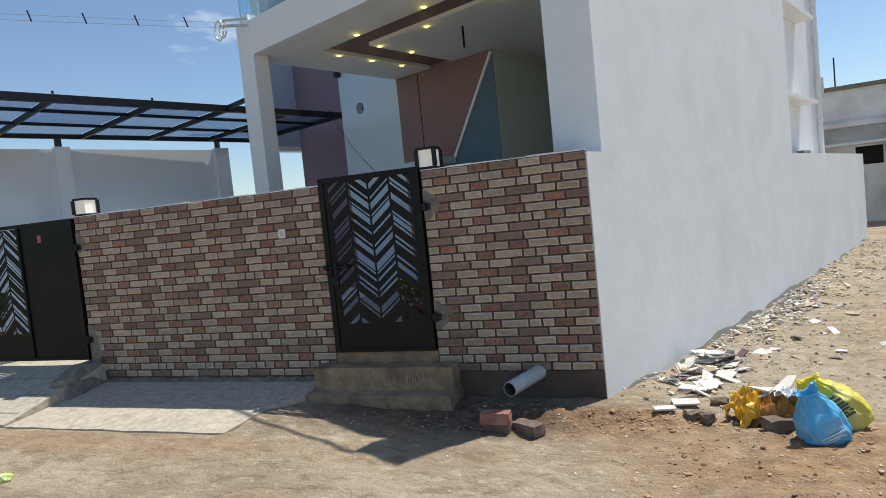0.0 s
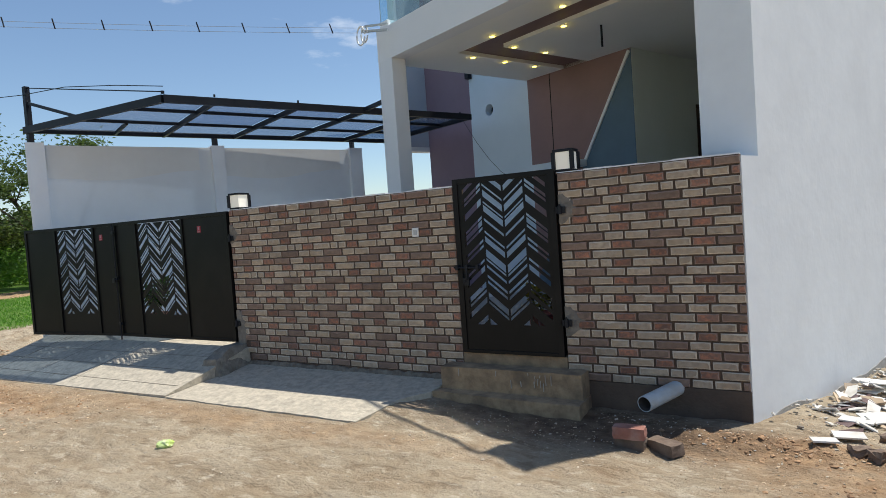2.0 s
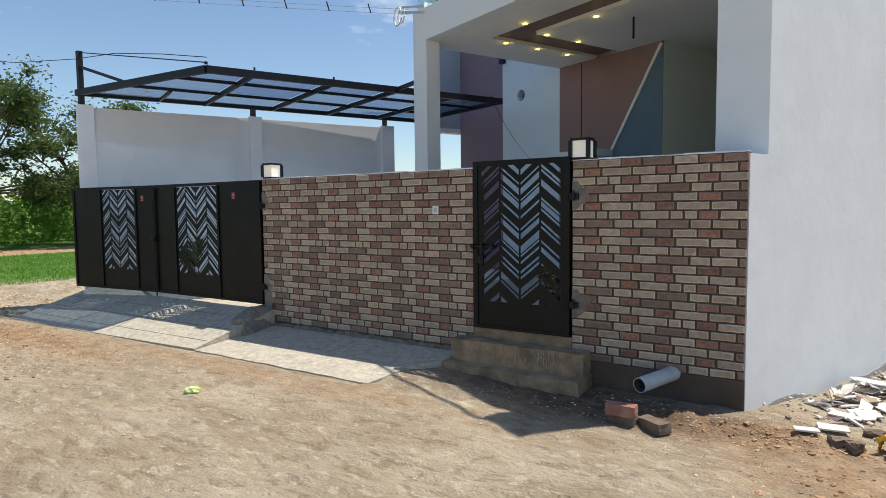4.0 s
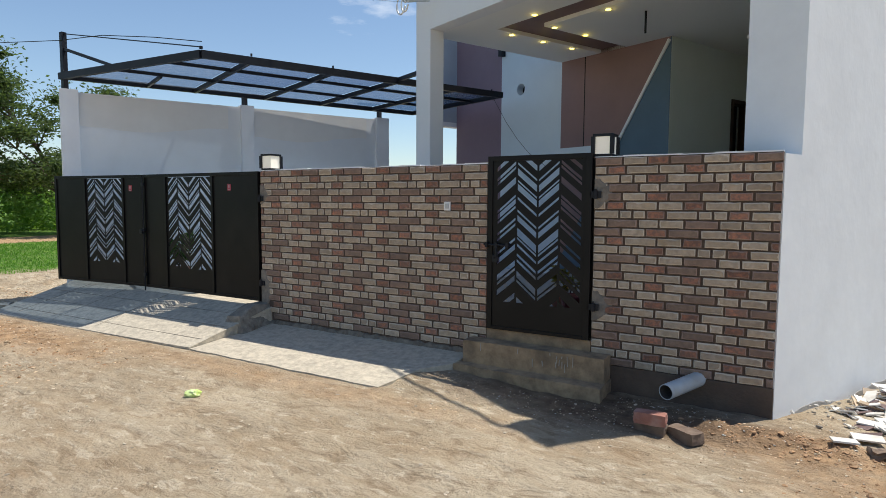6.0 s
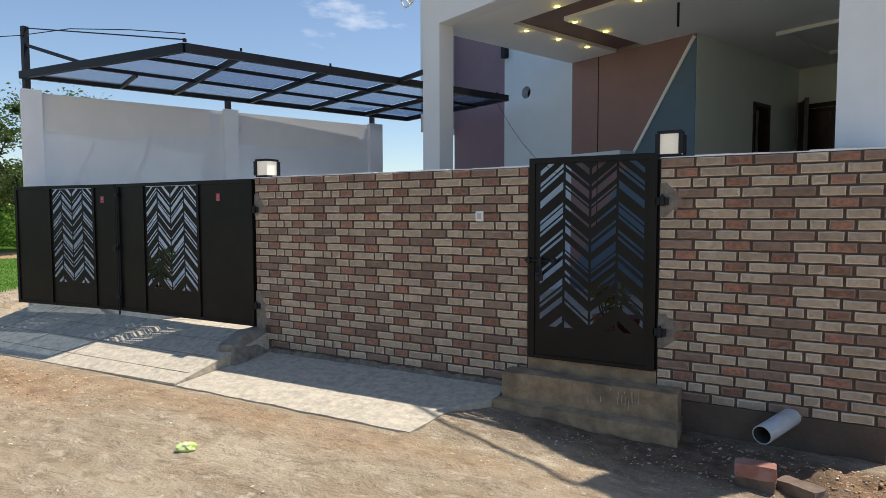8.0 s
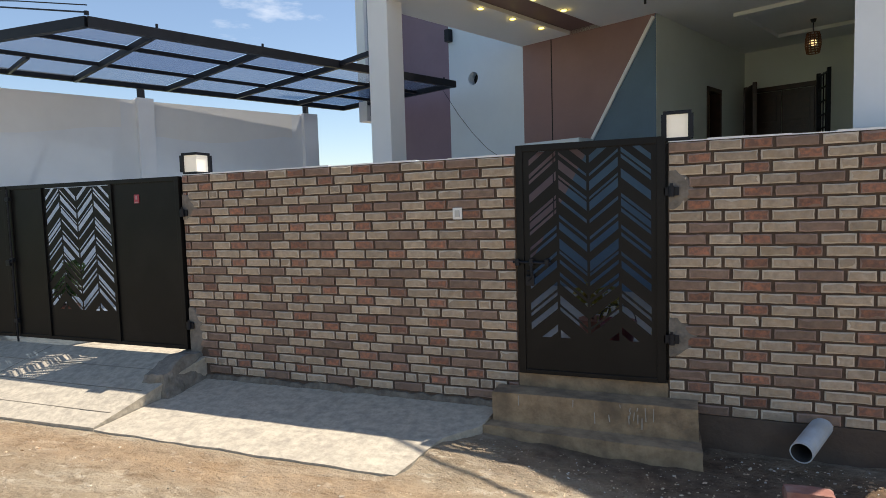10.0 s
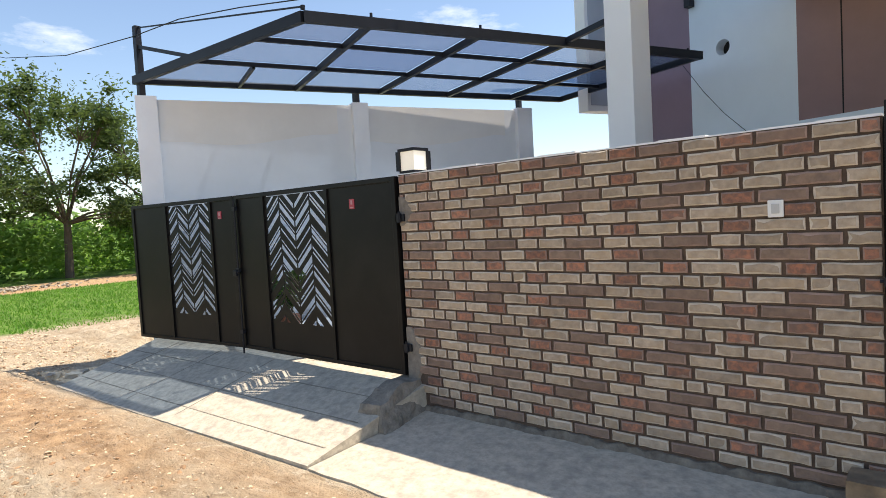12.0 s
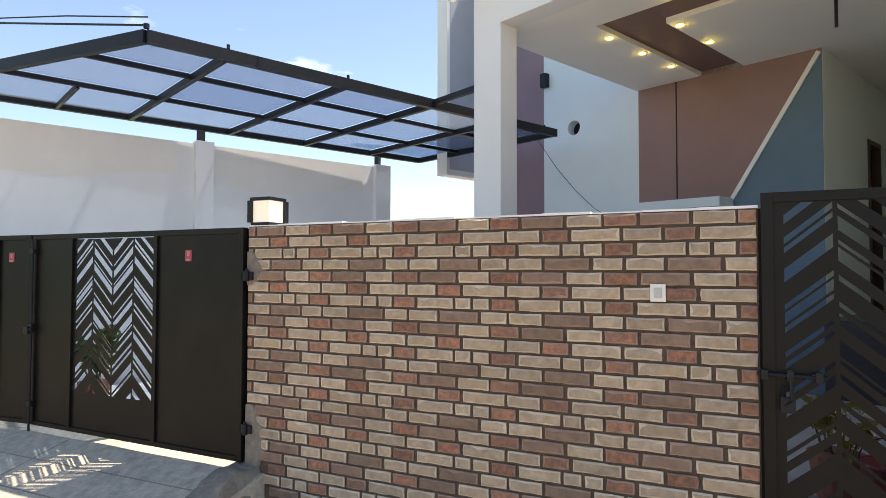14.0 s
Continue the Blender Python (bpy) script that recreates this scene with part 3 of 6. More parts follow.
for i in range(181):
    x = -5.30 + 2.72 * i / 180
    d_ = 0.030 + 0.022 * noise.noise((x * 4.5, 1.0, 0)) + 0.012 * noise.noise((x * 17, 3.0, 0))
    t_ = 0.170 + 0.030 * noise.noise((x * 3.1, 4.0, 0)) + 0.018 * noise.noise((x * 13, 6.0, 0))
    cur = [b.verts.new((x, y_, z_)) for y_, z_ in ((WY + 0.005, t_), (WY - 0.5 * d_, t_ - 0.004), (WY - d_, t_ - 0.035), (WY - 1.5 * d_, 0.07))]
    if prev:
        for k in range(3):
            b.faces.new((prev[k], prev[k + 1], cur[k + 1], cur[k]))
    prev = cur
bmesh.ops.recalc_face_normals(b, faces=b.faces)
part("cement_foot", b, M_FOOT, wall_a, "rough cement fillet along the foot of the wall")
wall_b = thing("wall_front_2", "brick-clad boundary wall beside the white side wall", "wall", kind="structure")
b = bmesh.new()
box(b, -1.405, -0.012, WY + 0.001, WY + 0.20, -0.1, 1.972)
part("core", b, M_MORTAR, wall_b)
b = bmesh.new()
for i in range(6):
    x = -1.405 + 1.393 * i / 6
    box(b, x, x + 1.393 / 6, WY - 0.002 - 0.004 * (i % 3), WY + 0.205, 1.968, 1.975 + 0.003 * ((i * 5) % 3))
part("coping", b, M_WHITE, wall_b, "thin white painted top edge")
b = bmesh.new()
box(b, -1.405, -0.005, WY - 0.012, WY + 0.02, -0.1, 0.205, bevel=0.006)
part("plinth", b, M_DAMP, wall_b, "dark damp cement plinth")


def smear(x0, x1, z0, z1, seed, wall):
    """A ragged trowelled patch that laps over the bricks on its free side."""
    bm = bmesh.new()
    n_ = 14
    rows_ = []
    for i in range(n_ + 1):
        z = z0 + (z1 - z0) * i / n_
        bow = math.sin(math.pi * (0.12 + 0.76 * i / n_))
        reach = (x1 - x0) * bow * (1 + 0.22 * noise.noise((i * 0.55, seed, 0)))
        row = []
        for k in range(6):
            f = k / 5
            lift = 0.0175 - 0.0165 * smooth((f - 0.72) / 0.28) + 0.0025 * noise.noise((f * 4, i * 0.8, seed))
            row.append(bm.verts.new((x0 + reach * f, WY - lift, z + 0.012 * noise.noise((f * 3, i * 0.9, seed + 5)))))
        rows_.append(row)
    for r0, r1 in zip(rows_, rows_[1:]):
        for k in range(5):
            bm.faces.new((r0[k], r0[k + 1], r1[k + 1], r1[k]))
    part("mortar_patch", bm, M_PATCH, wall, "rough grey cement patch round a hinge")


for x0, x1, z0, z1, seed_, w in ((-1.402, -1.255, 1.54, 1.79, 1.0, wall_b), (-1.402, -1.24, 0.58, 0.83, 2.0, wall_b), (-5.455, -5.31, 1.55, 1.77, 3.0, wall_a), (-5.455, -5.29, 0.28, 0.76, 4.0, wall_a)):
    smear(x0, x1, z0, z1, seed_, w)

M_CEMENT = mat("raw_grey_cement", (0.50, 0.485, 0.455), (0.36, 0.345, 0.32), 8.0, 0.95, bump=0.4, bump_scale=40)


def splash(m, s0, s1, low, seed, amp):
    """A ragged thin coat of grey cement along the foot of a wall."""
    bm = bmesh.new()
    n_ = int((s1 - s0) / 0.05)
    prev = None
    for i in range(n_ + 1):
        s = s0 + (s1 - s0) * i / n_
        top = low + amp * (0.5 + 0.9 * noise.noise((s * 1.3, seed, 0)) + 0.14 * noise.noise((s * 5, seed, 2)))
        cur = [bm.verts.new(m @ Vector((x_, s, z_))) for x_, z_ in ((0.004, low - 0.25), (0.004, max(low, top)), (0.0005, max(low, top) + 0.004))]
        if prev:
            bm.faces.new((prev[0], cur[0], cur[1], prev[1]))
            bm.faces.new((prev[1], cur[1], cur[2], prev[2]))
        prev = cur
    return bm


# ---- white side wall ----
side = thing("wall_side", "long white cement-painted side wall of the plot", "wall", kind="structure")
b = bmesh.new()
box(b, -0.20, 0.0, 0.0, 12.3, -0.5, 1.955, m=SIDE)
part("low_wall", b, M_RENDER, side)
b = bmesh.new()
box(b, -0.45, 0.0, 0.245, 6.2, 1.955, 5.05, m=SIDE)
part("high_wall", b, M_RENDER, side)
part("cement_foot", splash(SIDE, 0.25, 12.2, -0.13, 3.3, 0.15), M_CEMENT, side, "ragged grey cement along the foot of the wall")

# ---- house ----
M_GRANITE = mat("dark_granite", (0.045, 0.045, 0.05), (0.025, 0.025, 0.03), 25.0, 0.35)
M_SHADEGREY = mat("shade_grey_face", (0.40, 0.44, 0.49), (0.36, 0.40, 0.45), 2.0, 0.7)
# one white yard wall in two tones: warm where lit, cooler in shade
M_SUNBAND = mat("sunlit_wall_white", (0.84, 0.83, 0.80), (0.79, 0.78, 0.75), 2.0, 0.8)
M_WALLSHADE = mat("shaded_wall_white", (0.82, 0.84, 0.855), (0.77, 0.79, 0.805), 1.6, 0.8, bump=0.1, bump_scale=20)
house = thing("house", "white two-storey house with an open porch, mauve and blue walls", "house")


def hpart(name, u0, u1, v0, v1, z0, z1, material, label="", parent=None, bevel=0.0):
    return part(name, bx(u0, u1, v0, v1, z0, z1, m=H, bevel=bevel), material, parent or house, label)


hpart("column", -7.18, -6.83, V0, V0 + 0.23, -0.2, 3.97, M_WHITE2, "slim white front column", bevel=0.006)
hpart("beam", -7.18, -2.30, V0, V0 + 0.23, CEIL, 4.42, M_WHITE2, "white porch beam")
# porch ceiling, with a sunk brown band shaped like an L
ceil = bmesh.new()
for u0, u1, v0, v1 in ((-7.14, -6.29, V0 + 0.23, 11.3), (-6.29, -2.3, V0 + 0.23, 5.60), (-5.80, -2.3, 6.02, 11.3), (-6.29, -5.80, 7.80, 11.3)):
    box(ceil, u0, u1, v0, v1, CEIL, CEIL + 0.06, m=H)
box(ceil, -7.14, -2.2, V0 + 0.23, 11.3, CEIL + 0.064, CEIL + 0.3, m=H)
part("ceiling", ceil, M_CEIL, house, "white false ceiling with a sunk band")
band = bmesh.new()
box(band, -6.288, -5.802, 5.602, 7.79, CEIL + 0.05, CEIL + 0.062, m=H)
box(band, -5.80, -2.4, 5.602, 6.018, CEIL + 0.05, CEIL + 0.062, m=H)
part("ceiling_band", band, M_BROWN, house, "brown painted ceiling band")
spots = [(-6.36, 5.94), (-6.36, 6.57), (-6.36, 7.20), (-5.73, 6.15), (-5.73, 6.78), (-5.49, 5.53), (-4.30, 5.53), (-3.1, 5.53), (-4.78, 6.09), (-3.6, 6.09)]
for i, (u, v) in enumerate(spots):
    p = H @ Vector((u, v, CEIL))
    lampt = thing("ceiling_spotlight", "small warm yellow recessed ceiling spotlight", "spotlight", "porch spotlights", at=Matrix.Translation(p))
    b = bmesh.new()
    bmesh.ops.create_cone(b, cap_ends=True, segments=16, radius1=0.045, radius2=0.04, depth=0.012)
    part("rim", b, M_WHITE2, lampt)
    b = bmesh.new()
    bmesh.ops.create_cone(b, cap_ends=True, segments=14, radius1=0.034, radius2=0.034, depth=0.006, matrix=Matrix.Translation((0, 0, -0.009)))
    part("lens", b, M_SPOT, lampt)
    pl = bpy.data.lights.new("spotlight_glow", "POINT")
    pl.energy, pl.color, pl.shadow_soft_size = 0.12, (1.0, 0.72, 0.10), 0.02
    new("spotlight_glow", pl).location = p - Vector((0, 0, 0.05))

# porch back wall: purple, pale blue with a round hole, mauve
hpart("purple_wall", -10.07, -8.66, VB, VB + 0.2, -0.2, 7.0, M_PURPLE, "purple painted wall band")
pw = bmesh.new()
hu, hz, hr, hs = -8.13, 3.66, 0.105, 0.2
for u0, u1, z0, z1 in ((-8.66, -7.12, -0.2, hz - hs), (-8.66, -7.12, hz + hs, 7.0), (-8.66, hu - hs, hz - hs, hz + hs), (hu + hs, -7.12, hz - hs, hz + hs)):
    box(pw, u0, u1, VB, VB + 0.2, z0, z1, m=H)
N = 32
ring_o, ring_i, ring_b = [], [], []
for i in range(N):
    a = 2 * math.pi * i / N
    c, s_ = math.cos(a), math.sin(a)
    k = hs / max(abs(c), abs(s_))
    ring_o.append(pw.verts.new(H @ Vector((hu + c * k, VB, hz + s_ * k))))
    ring_i.append(pw.verts.new(H @ Vector((hu + c * hr, VB, hz + s_ * hr))))
    ring_b.append(pw.verts.new(H @ Vector((hu + c * hr, VB + 0.16, hz + s_ * hr))))
for i in range(N):
    j = (i + 1) % N
    pw.faces.new((ring_o[i], ring_o[j], ring_i[j], ring_i[i]))
    pw.faces.new((ring_i[i], ring_i[j], ring_b[j], ring_b[i]))
part("pale_wall", pw, M_PALE, house, "pale blue wall with a round vent hole")
hpart("vent_back", hu - 0.15, hu + 0.15, VB + 0.15, VB + 0.19, hz - 0.15, hz + 0.15, M_DARK)
hpart("mauve_wall", -7.12, -5.02, VB, VB + 0.2, -0.2, CEIL + 0.2, M_MAUVE, "mauve painted porch wall")
hpart("upper_wall", -7.12, -2.0, VB, VB + 0.2, CEIL + 0.31, 7.0, M_WHITE2)
hpart("groove", -6.615, -6.60, VB - 0.004, VB + 0.01, 0.4, CEIL, M_DARK, "dark vertical groove")
tri = bmesh.new()
u_at = lambda z: -5.02 - (3.965 - z) * 0.9 / 1.465
front_, back_ = [], []
for u, z in ((-5.02, 3.965), (u_at(0.56), 0.56), (-7.11, 0.362), (-5.02, 0.362)):
    front_.append(tri.verts.new(H @ Vector((u, VB - 0.008, z))))
    back_.append(tri.verts.new(H @ Vector((u, VB + 0.002, z))))
tri.faces.new(front_)
tri.faces.new(back_[::-1])
for i in range(4):
    tri.faces.new((front_[i], back_[i], back_[(i + 1) % 4], front_[(i + 1) % 4]))
bmesh.ops.recalc_face_normals(tri, faces=tri.faces)
part("slate_panel", tri, M_SLATE, house, "slate blue triangular wall panel")
st = bmesh.new()
p0, p1 = H @ Vector((u_at(3.93), VB - 0.018, 3.93)), H @ Vector((u_at(2.46), VB - 0.018, 2.46))
bar(st, p0, p1, 0.03, 0.045)
part("diagonal_trim", st, M_WHITE2, house, "white diagonal trim strip")
hpart("ledge", -6.92, -5.93, 7.42, VB - 0.009, 2.36, 2.47, M_PALE, "pale ledge below the mauve wall", bevel=0.01)
# room side wall with a narrow doorway, and the back wall
U1 = -5.02
for v0, v1, z0, z1 in ((VB + 0.2, 9.47, 1.0, CEIL), (10.02, 11.3, 1.0, CEIL), (9.47, 10.02, 3.25, CEIL)):
    hpart("sage_wall", U1 - 0.2, U1, v0, v1, z0, z1, M_SAGE)
hpart("sage_wall_edge", U1 - 0.2, U1, VB + 0.001, VB + 0.2, CEIL + 0.2, CEIL + 0.3, M_SAGE)
hpart("corner_return", U1 + 0.0005, U1 + 0.004, VB + 0.001, VB + 0.201, 1.0, CEIL, M_SAGE)
# darkness of the room beyond, put in as a near-black box
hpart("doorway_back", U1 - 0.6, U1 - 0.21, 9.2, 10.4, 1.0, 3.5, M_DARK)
for v0, v1, z0, z1 in ((9.47, 9.53, 1.15, 3.25), (9.97, 10.02, 1.15, 3.25), (9.53, 9.97, 3.19, 3.25)):
    hpart("door_frame", U1 - 0.14, U1 + 0.02, v0, v1, z0, z1, M_WOOD)
VBK = 11.1
hpart("back_wall", U1, -2.0, VBK, VBK + 0.2, 1.0, CEIL, M_SAGE)
hpart("porch_floor", -7.16, -2.2, V0 - 0.2, VB - 0.001, -0.2, 0.36, M_TILE)
hpart("veranda_floor", U1 + 0.005, -2.2, VB - 0.1, 11.3, 0.362, 1.15, M_GRANITE, "dark granite veranda floor")
# ceiling tray in the room
for u0, u1, v0, v1 in ((-4.35, -4.27, 8.6, 10.3), (-2.6, -2.52, 8.6, 10.3), (-4.27, -2.6, 8.6, 8.68), (-4.27, -2.6, 10.22, 10.3)):
    hpart("ceiling_molding", u0, u1, v0, v1, CEIL - 0.05, CEIL - 0.001, M_CEIL)
# double door of dark wood, one grille leaf open
door = thing("door_main", "dark polished wooden double door with an open grille leaf", "door", kind="structure")
def dpart(name, u0, u1, v0, v1, z0, z1, material, label=""):
    return part(name, bx(u0, u1, v0, v1, z0, z1, m=H, bevel=0.006), material, door, label)
dpart("door_frame", -5.0, -4.93, VBK - 0.06, VBK - 0.001, 1.15, 3.36, M_WOOD)
dpart("door_frame", -3.98, -3.91, VBK - 0.06, VBK - 0.001, 1.15, 3.36, M_WOOD)
dpart("door_frame", -4.93, -3.98, VBK - 0.06, VBK - 0.001, 3.29, 3.36, M_WOOD)
dpart("door_leaf", -4.92, -4.46, VBK - 0.035, VBK - 0.004, 1.16, 3.28, M_WOOD)
dpart("door_leaf", -4.45, -3.99, VBK - 0.035, VBK - 0.004, 1.16, 3.28, M_WOOD)
for k in range(4):
    z = 1.3 + 0.5 * k
    dpart("panel", -4.86, -4.52, VBK - 0.05, VBK - 0.036, z, z + 0.4, M_WOOD)
    dpart("panel", -4.39, -4.05, VBK - 0.05, VBK - 0.036, z, z + 0.4, M_WOOD)
lf = bmesh.new()
pa, pb = H @ Vector((-4.98, VBK - 0.07, 0)), H @ Vector((-4.72, VBK - 0.46, 0))
for (q, z0, z1) in ((pa, 1.16, 3.40), (pb, 1.16, 3.40)):
    bar(lf, (q.x, q.y, z0), (q.x, q.y, z1), 0.06, 0.06)
bar(lf, (pa.x, pa.y, 2.28), (pb.x, pb.y, 2.28), 0.03, 2.2)
part("open_leaf", lf, M_WOOD, door)
gr = bmesh.new()
pa, pb = H @ Vector((-3.93, VBK - 0.07, 0)), H @ Vector((-3.70, VBK - 0.50, 0))
for q in (pa, pb):
    bar(gr, (q.x, q.y, 1.16), (q.x, q.y, 3.45), 0.05, 0.05)
for k in range(12):
    z = 1.2 + 0.2 * k
    bar(gr, (pa.x, pa.y, z), (pb.x, pb.y, z), 0.02, 0.02)
for k in range(1, 4):
    q = pa.lerp(pb, k / 4)
    bar(gr, (q.x, q.y, 1.16), (q.x, q.y, 3.42), 0.015, 0.015)
part("grille_leaf", gr, M_STEEL, door, "open black iron grille leaf")

# body of the house, left fin and side
hpart("left_wall", -10.07, -9.87, VB + 0.2, 16.0, -0.2, 7.0, M_WHITE2)
hpart("back", -9.87, -4.0, 15.8, 16.0, -0.2, 7.0, M_WHITE2)
hpart("roof", -10.07, -2.0, VB + 0.21, 15.8, 6.8, 6.98, M_WHITE2)
# thin grey sheet that puts this face's shade into its colour
hpart("overhang_face", -10.0715, -10.066, 7.20, 7.795, 3.24, 7.0, M_SHADEGREY, "inner face coloured shade grey")
hpart("overhang", -10.30, -10.072, 7.14, 9.5, 3.15, 7.0, M_WHITE2, "white overhanging upper wall")
# glass railing on the porch roof
gl = bpy.data.materials.new("railing_glass")
gl.use_nodes = True
gn = gl.node_tree.nodes
gb = gn["Principled BSDF"]
gb.inputs["Base Color"].default_value = (0.65, 0.85, 0.92, 1)
gb.inputs["Roughness"].default_value = 0.05
gb.inputs["Transmission Weight"].default_value = 0.9
gb.inputs["IOR"].default_value = 1.05
for k in range(4):
    u0 = -7.14 + 1.19 * k
    o = hpart("railing_pane", u0, u0 + 1.17, V0 + 0.06, V0 + 0.075, 4.42, 5.25, gl, "blue-tinted glass railing pane")
    o.visible_shadow = False
hpart("rear_column", -7.10, -6.9, V0 + 0.02, V0 + 0.2, 4.42, 4.52, M_WHITE2)

# recessed rear part of the side elevation
part("rear_wall", bx(-1.0, -0.30, 6.2, 9.6, 1.955, 6.5, m=SIDE), M_RENDER, side, "set-back white rear wall")
part("sunshade", bx(-0.298, -0.02, 6.32, 8.3, 2.84, 2.90, m=SIDE), M_WHITE2, side, "thin white concrete sunshade")
part("sunshade", bx(-0.298, -0.02, 6.32, 8.3, 4.30, 4.36, m=SIDE), M_WHITE2, side, "thin white concrete sunshade")
b = bmesh.new()
tube(b, [SIDE @ Vector((-0.245, 9.5, 1.95)), SIDE @ Vector((-0.245, 9.5, 6.4))], 0.05, 10)
for z in (2.6, 3.4, 4.2, 5.0):
    tube(b, [SIDE @ Vector((-0.245, 9.5, z)), SIDE @ Vector((-0.245, 9.5, z + 0.06))], 0.062, 10)
part("downpipe", b, M_WHITE2, side, "white plastic downpipe")
part("vent", bx(-0.2, -0.1, 7.4, 7.9, 1.956, 2.02, m=SIDE, bevel=0.005), M_PATCH, side, "small grey box on the wall top")

# ---- gates ----
def clip_poly(poly, a, b_, c):
    """Keep the side of the plan where a*x + b*z <= c."""
    out = []
    for i, p in enumerate(poly):
        q = poly[(i + 1) % len(poly)]
        dp, dq = a * p[0] + b_ * p[1] - c, a * q[0] + b_ * q[1] - c
        if dp <= 0:
            out.append(p)
        if (dp < 0 < dq) or (dq < 0 < dp):
            t = dp / (dp - dq)
            out.append((p[0] + t * (q[0] - p[0]), p[1] + t * (q[1] - p[1])))
    return out


# slots in the sheet, as depths below its top at the peak of the chevron
INNER = [(-0.11, -0.06), (0.01, 0.03), (0.063, 0.125), (0.167, 0.185), (0.20, 0.26), (0.32, 0.345), (0.435, 0.457), (0.484, 0.538), (0.60, 0.672), (0.684, 0.705), (0.744, 0.77), (0.833, 0.86), (0.887, 0.914), (0.995, 1.057), (1.075, 1.10), (1.235, 1.30)]
OUTER = [(-0.10, -0.06), (0.0, 0.03), (0.045, 0.07), (0.14, 0.20), (0.30, 0.325), (0.337, 0.385), (0.40, 0.425), (0.51, 0.535), (0.56, 0.585), (0.69, 0.715), (0.75, 0.80), (0.90, 0.95), (0.97, 0.995), (1.04, 1.09), (1.20, 1.25)]


def chevron(bm, x0, x1, z0, z1, y, slope, grow=1.0, spine=0.018, thick=0.004):
    """A steel sheet with slanting slots in four columns that rise and fall in turn."""
    cw = (x1 - x0) / 4

    def plate(poly):
        if len(poly) < 3:
            return
        a = [bm.verts.new((p[0], y, p[1])) for p in poly]
        c = [bm.verts.new((p[0], y + thick, p[1])) for p in poly]
        bm.faces.new(a)
        bm.faces.new(c[::-1])
        for i in range(len(poly)):
            j = (i + 1) % len(poly)
            bm.faces.new((a[i], c[i], c[j], a[j]))

    for k in range(4):
        a, e = x0 + k * cw + spine / 2, x0 + (k + 1) * cw - spine / 2
        up = 1 if k % 2 == 0 else -1
        rise = slope * (e - a)
        cuts = INNER if k in (1, 2) else OUTER
        top = z1 + 0.4
        for d0, d1 in [*cuts, (1.45, 1.5)]:
            hi, lo = top - rise, z1 - d0 * grow - rise
            top = z1 - d1 * grow
            if up > 0:
                poly = [(a, lo), (e, lo + rise), (e, hi + rise), (a, hi)]
            else:
                poly = [(a, lo + rise), (e, lo), (e, hi), (a, hi + rise)]
            poly = clip_poly(clip_poly(poly, 0, 1, z1), 0, -1, -z0)
            plate(poly)
    for k in range(5):
        x = x0 + k * cw
        plate([(x - spine / 2, z0), (x + spine / 2, z0), (x + spine / 2, z1), (x - spine / 2, z1)])
    return bm


def gate_box(name, parent, x0, x1, y0, y1, z0, z1, material=None, bevel=0.004, label=""):
    return part(name, bx(x0, x1, y0, y1, z0, z1, bevel=bevel), material or M_BLACK, parent, label)


def hinge(parent, x, z, y):
    b = bmesh.new()
    tube(b, [(x, y, z - 0.035), (x, y, z + 0.035)], 0.018, 12)
    box(b, x - 0.05, x + 0.045, y + 0.005, y + 0.02, z - 0.028, z + 0.028, bevel=0.003)
    tube(b, [(x, y, z + 0.035), (x, y, z + 0.05)], 0.009, 8)
    part("hinge", b, M_STEEL, parent, "black barrel hinge")


GY = WY - 0.035
for x0, x1, z0, z1, w in ((-2.417, -2.385, 0.405, 1.94, wall_a), (-1.435, -1.402, 0.405, 1.965, wall_b), (-5.51, -5.457, 0.335, 1.93, wall_a)):
    part("gate_jamb", bx(x0, x1, WY + 0.022, WY + 0.06, z0, z1, bevel=0.003), M_BLACK, w, "black steel gate jamb")
small_gate = thing("small_gate", "closed black steel gate with slanting chevron slots", "gate")
x0, x1, z0, z1 = -2.405, -1.42, 0.40, 2.007
gate_box("frame_post", small_gate, x0, x0 + 0.05, GY, GY + 0.04, z0, z1)
gate_box("frame_post", small_gate, x1 - 0.055, x1, GY, GY + 0.04, z0, z1)
gate_box("frame_rail", small_gate, x0 + 0.05, x1 - 0.055, GY, GY + 0.04, z1 - 0.045, z1)
gate_box("frame_rail", small_gate, x0 + 0.05, x1 - 0.055, GY, GY + 0.04, z0, z0 + 0.03)
gate_box("kick_plate", small_gate, x0 + 0.05, x1 - 0.055, GY + 0.012, GY + 0.016, z0 + 0.03, 0.665, bevel=0)
gate_box("top_plate", small_gate, x0 + 0.05, x1 - 0.055, GY + 0.012, GY + 0.016, 1.958, z1 - 0.045, bevel=0)
gate_box("edge_plate", small_gate, x0 + 0.05, -2.332, GY + 0.012, GY + 0.016, 0.665, 1.958, bevel=0)
gate_box("edge_plate", small_gate, -1.492, x1 - 0.055, GY + 0.012, GY + 0.016, 0.665, 1.958, bevel=0)
b = bmesh.new()
chevron(b, -2.323, -1.50, 0.665, 1.958, GY + 0.012, 0.83)
part("cut_panel", b, M_BLACK, small_gate, "black steel sheet cut with chevron slots")
for z in (1.655, 0.695):
    hinge(small_gate, -1.385, z, GY - 0.005)
b = bmesh.new()
tube(b, [(-2.43, GY - 0.02, 1.195), (-2.16, GY - 0.02, 1.19)], 0.009, 8)
for x in (-2.40, -2.30, -2.19):
    box(b, x - 0.014, x + 0.014, GY - 0.034, GY + 0.012, 1.17, 1.215, bevel=0.003)
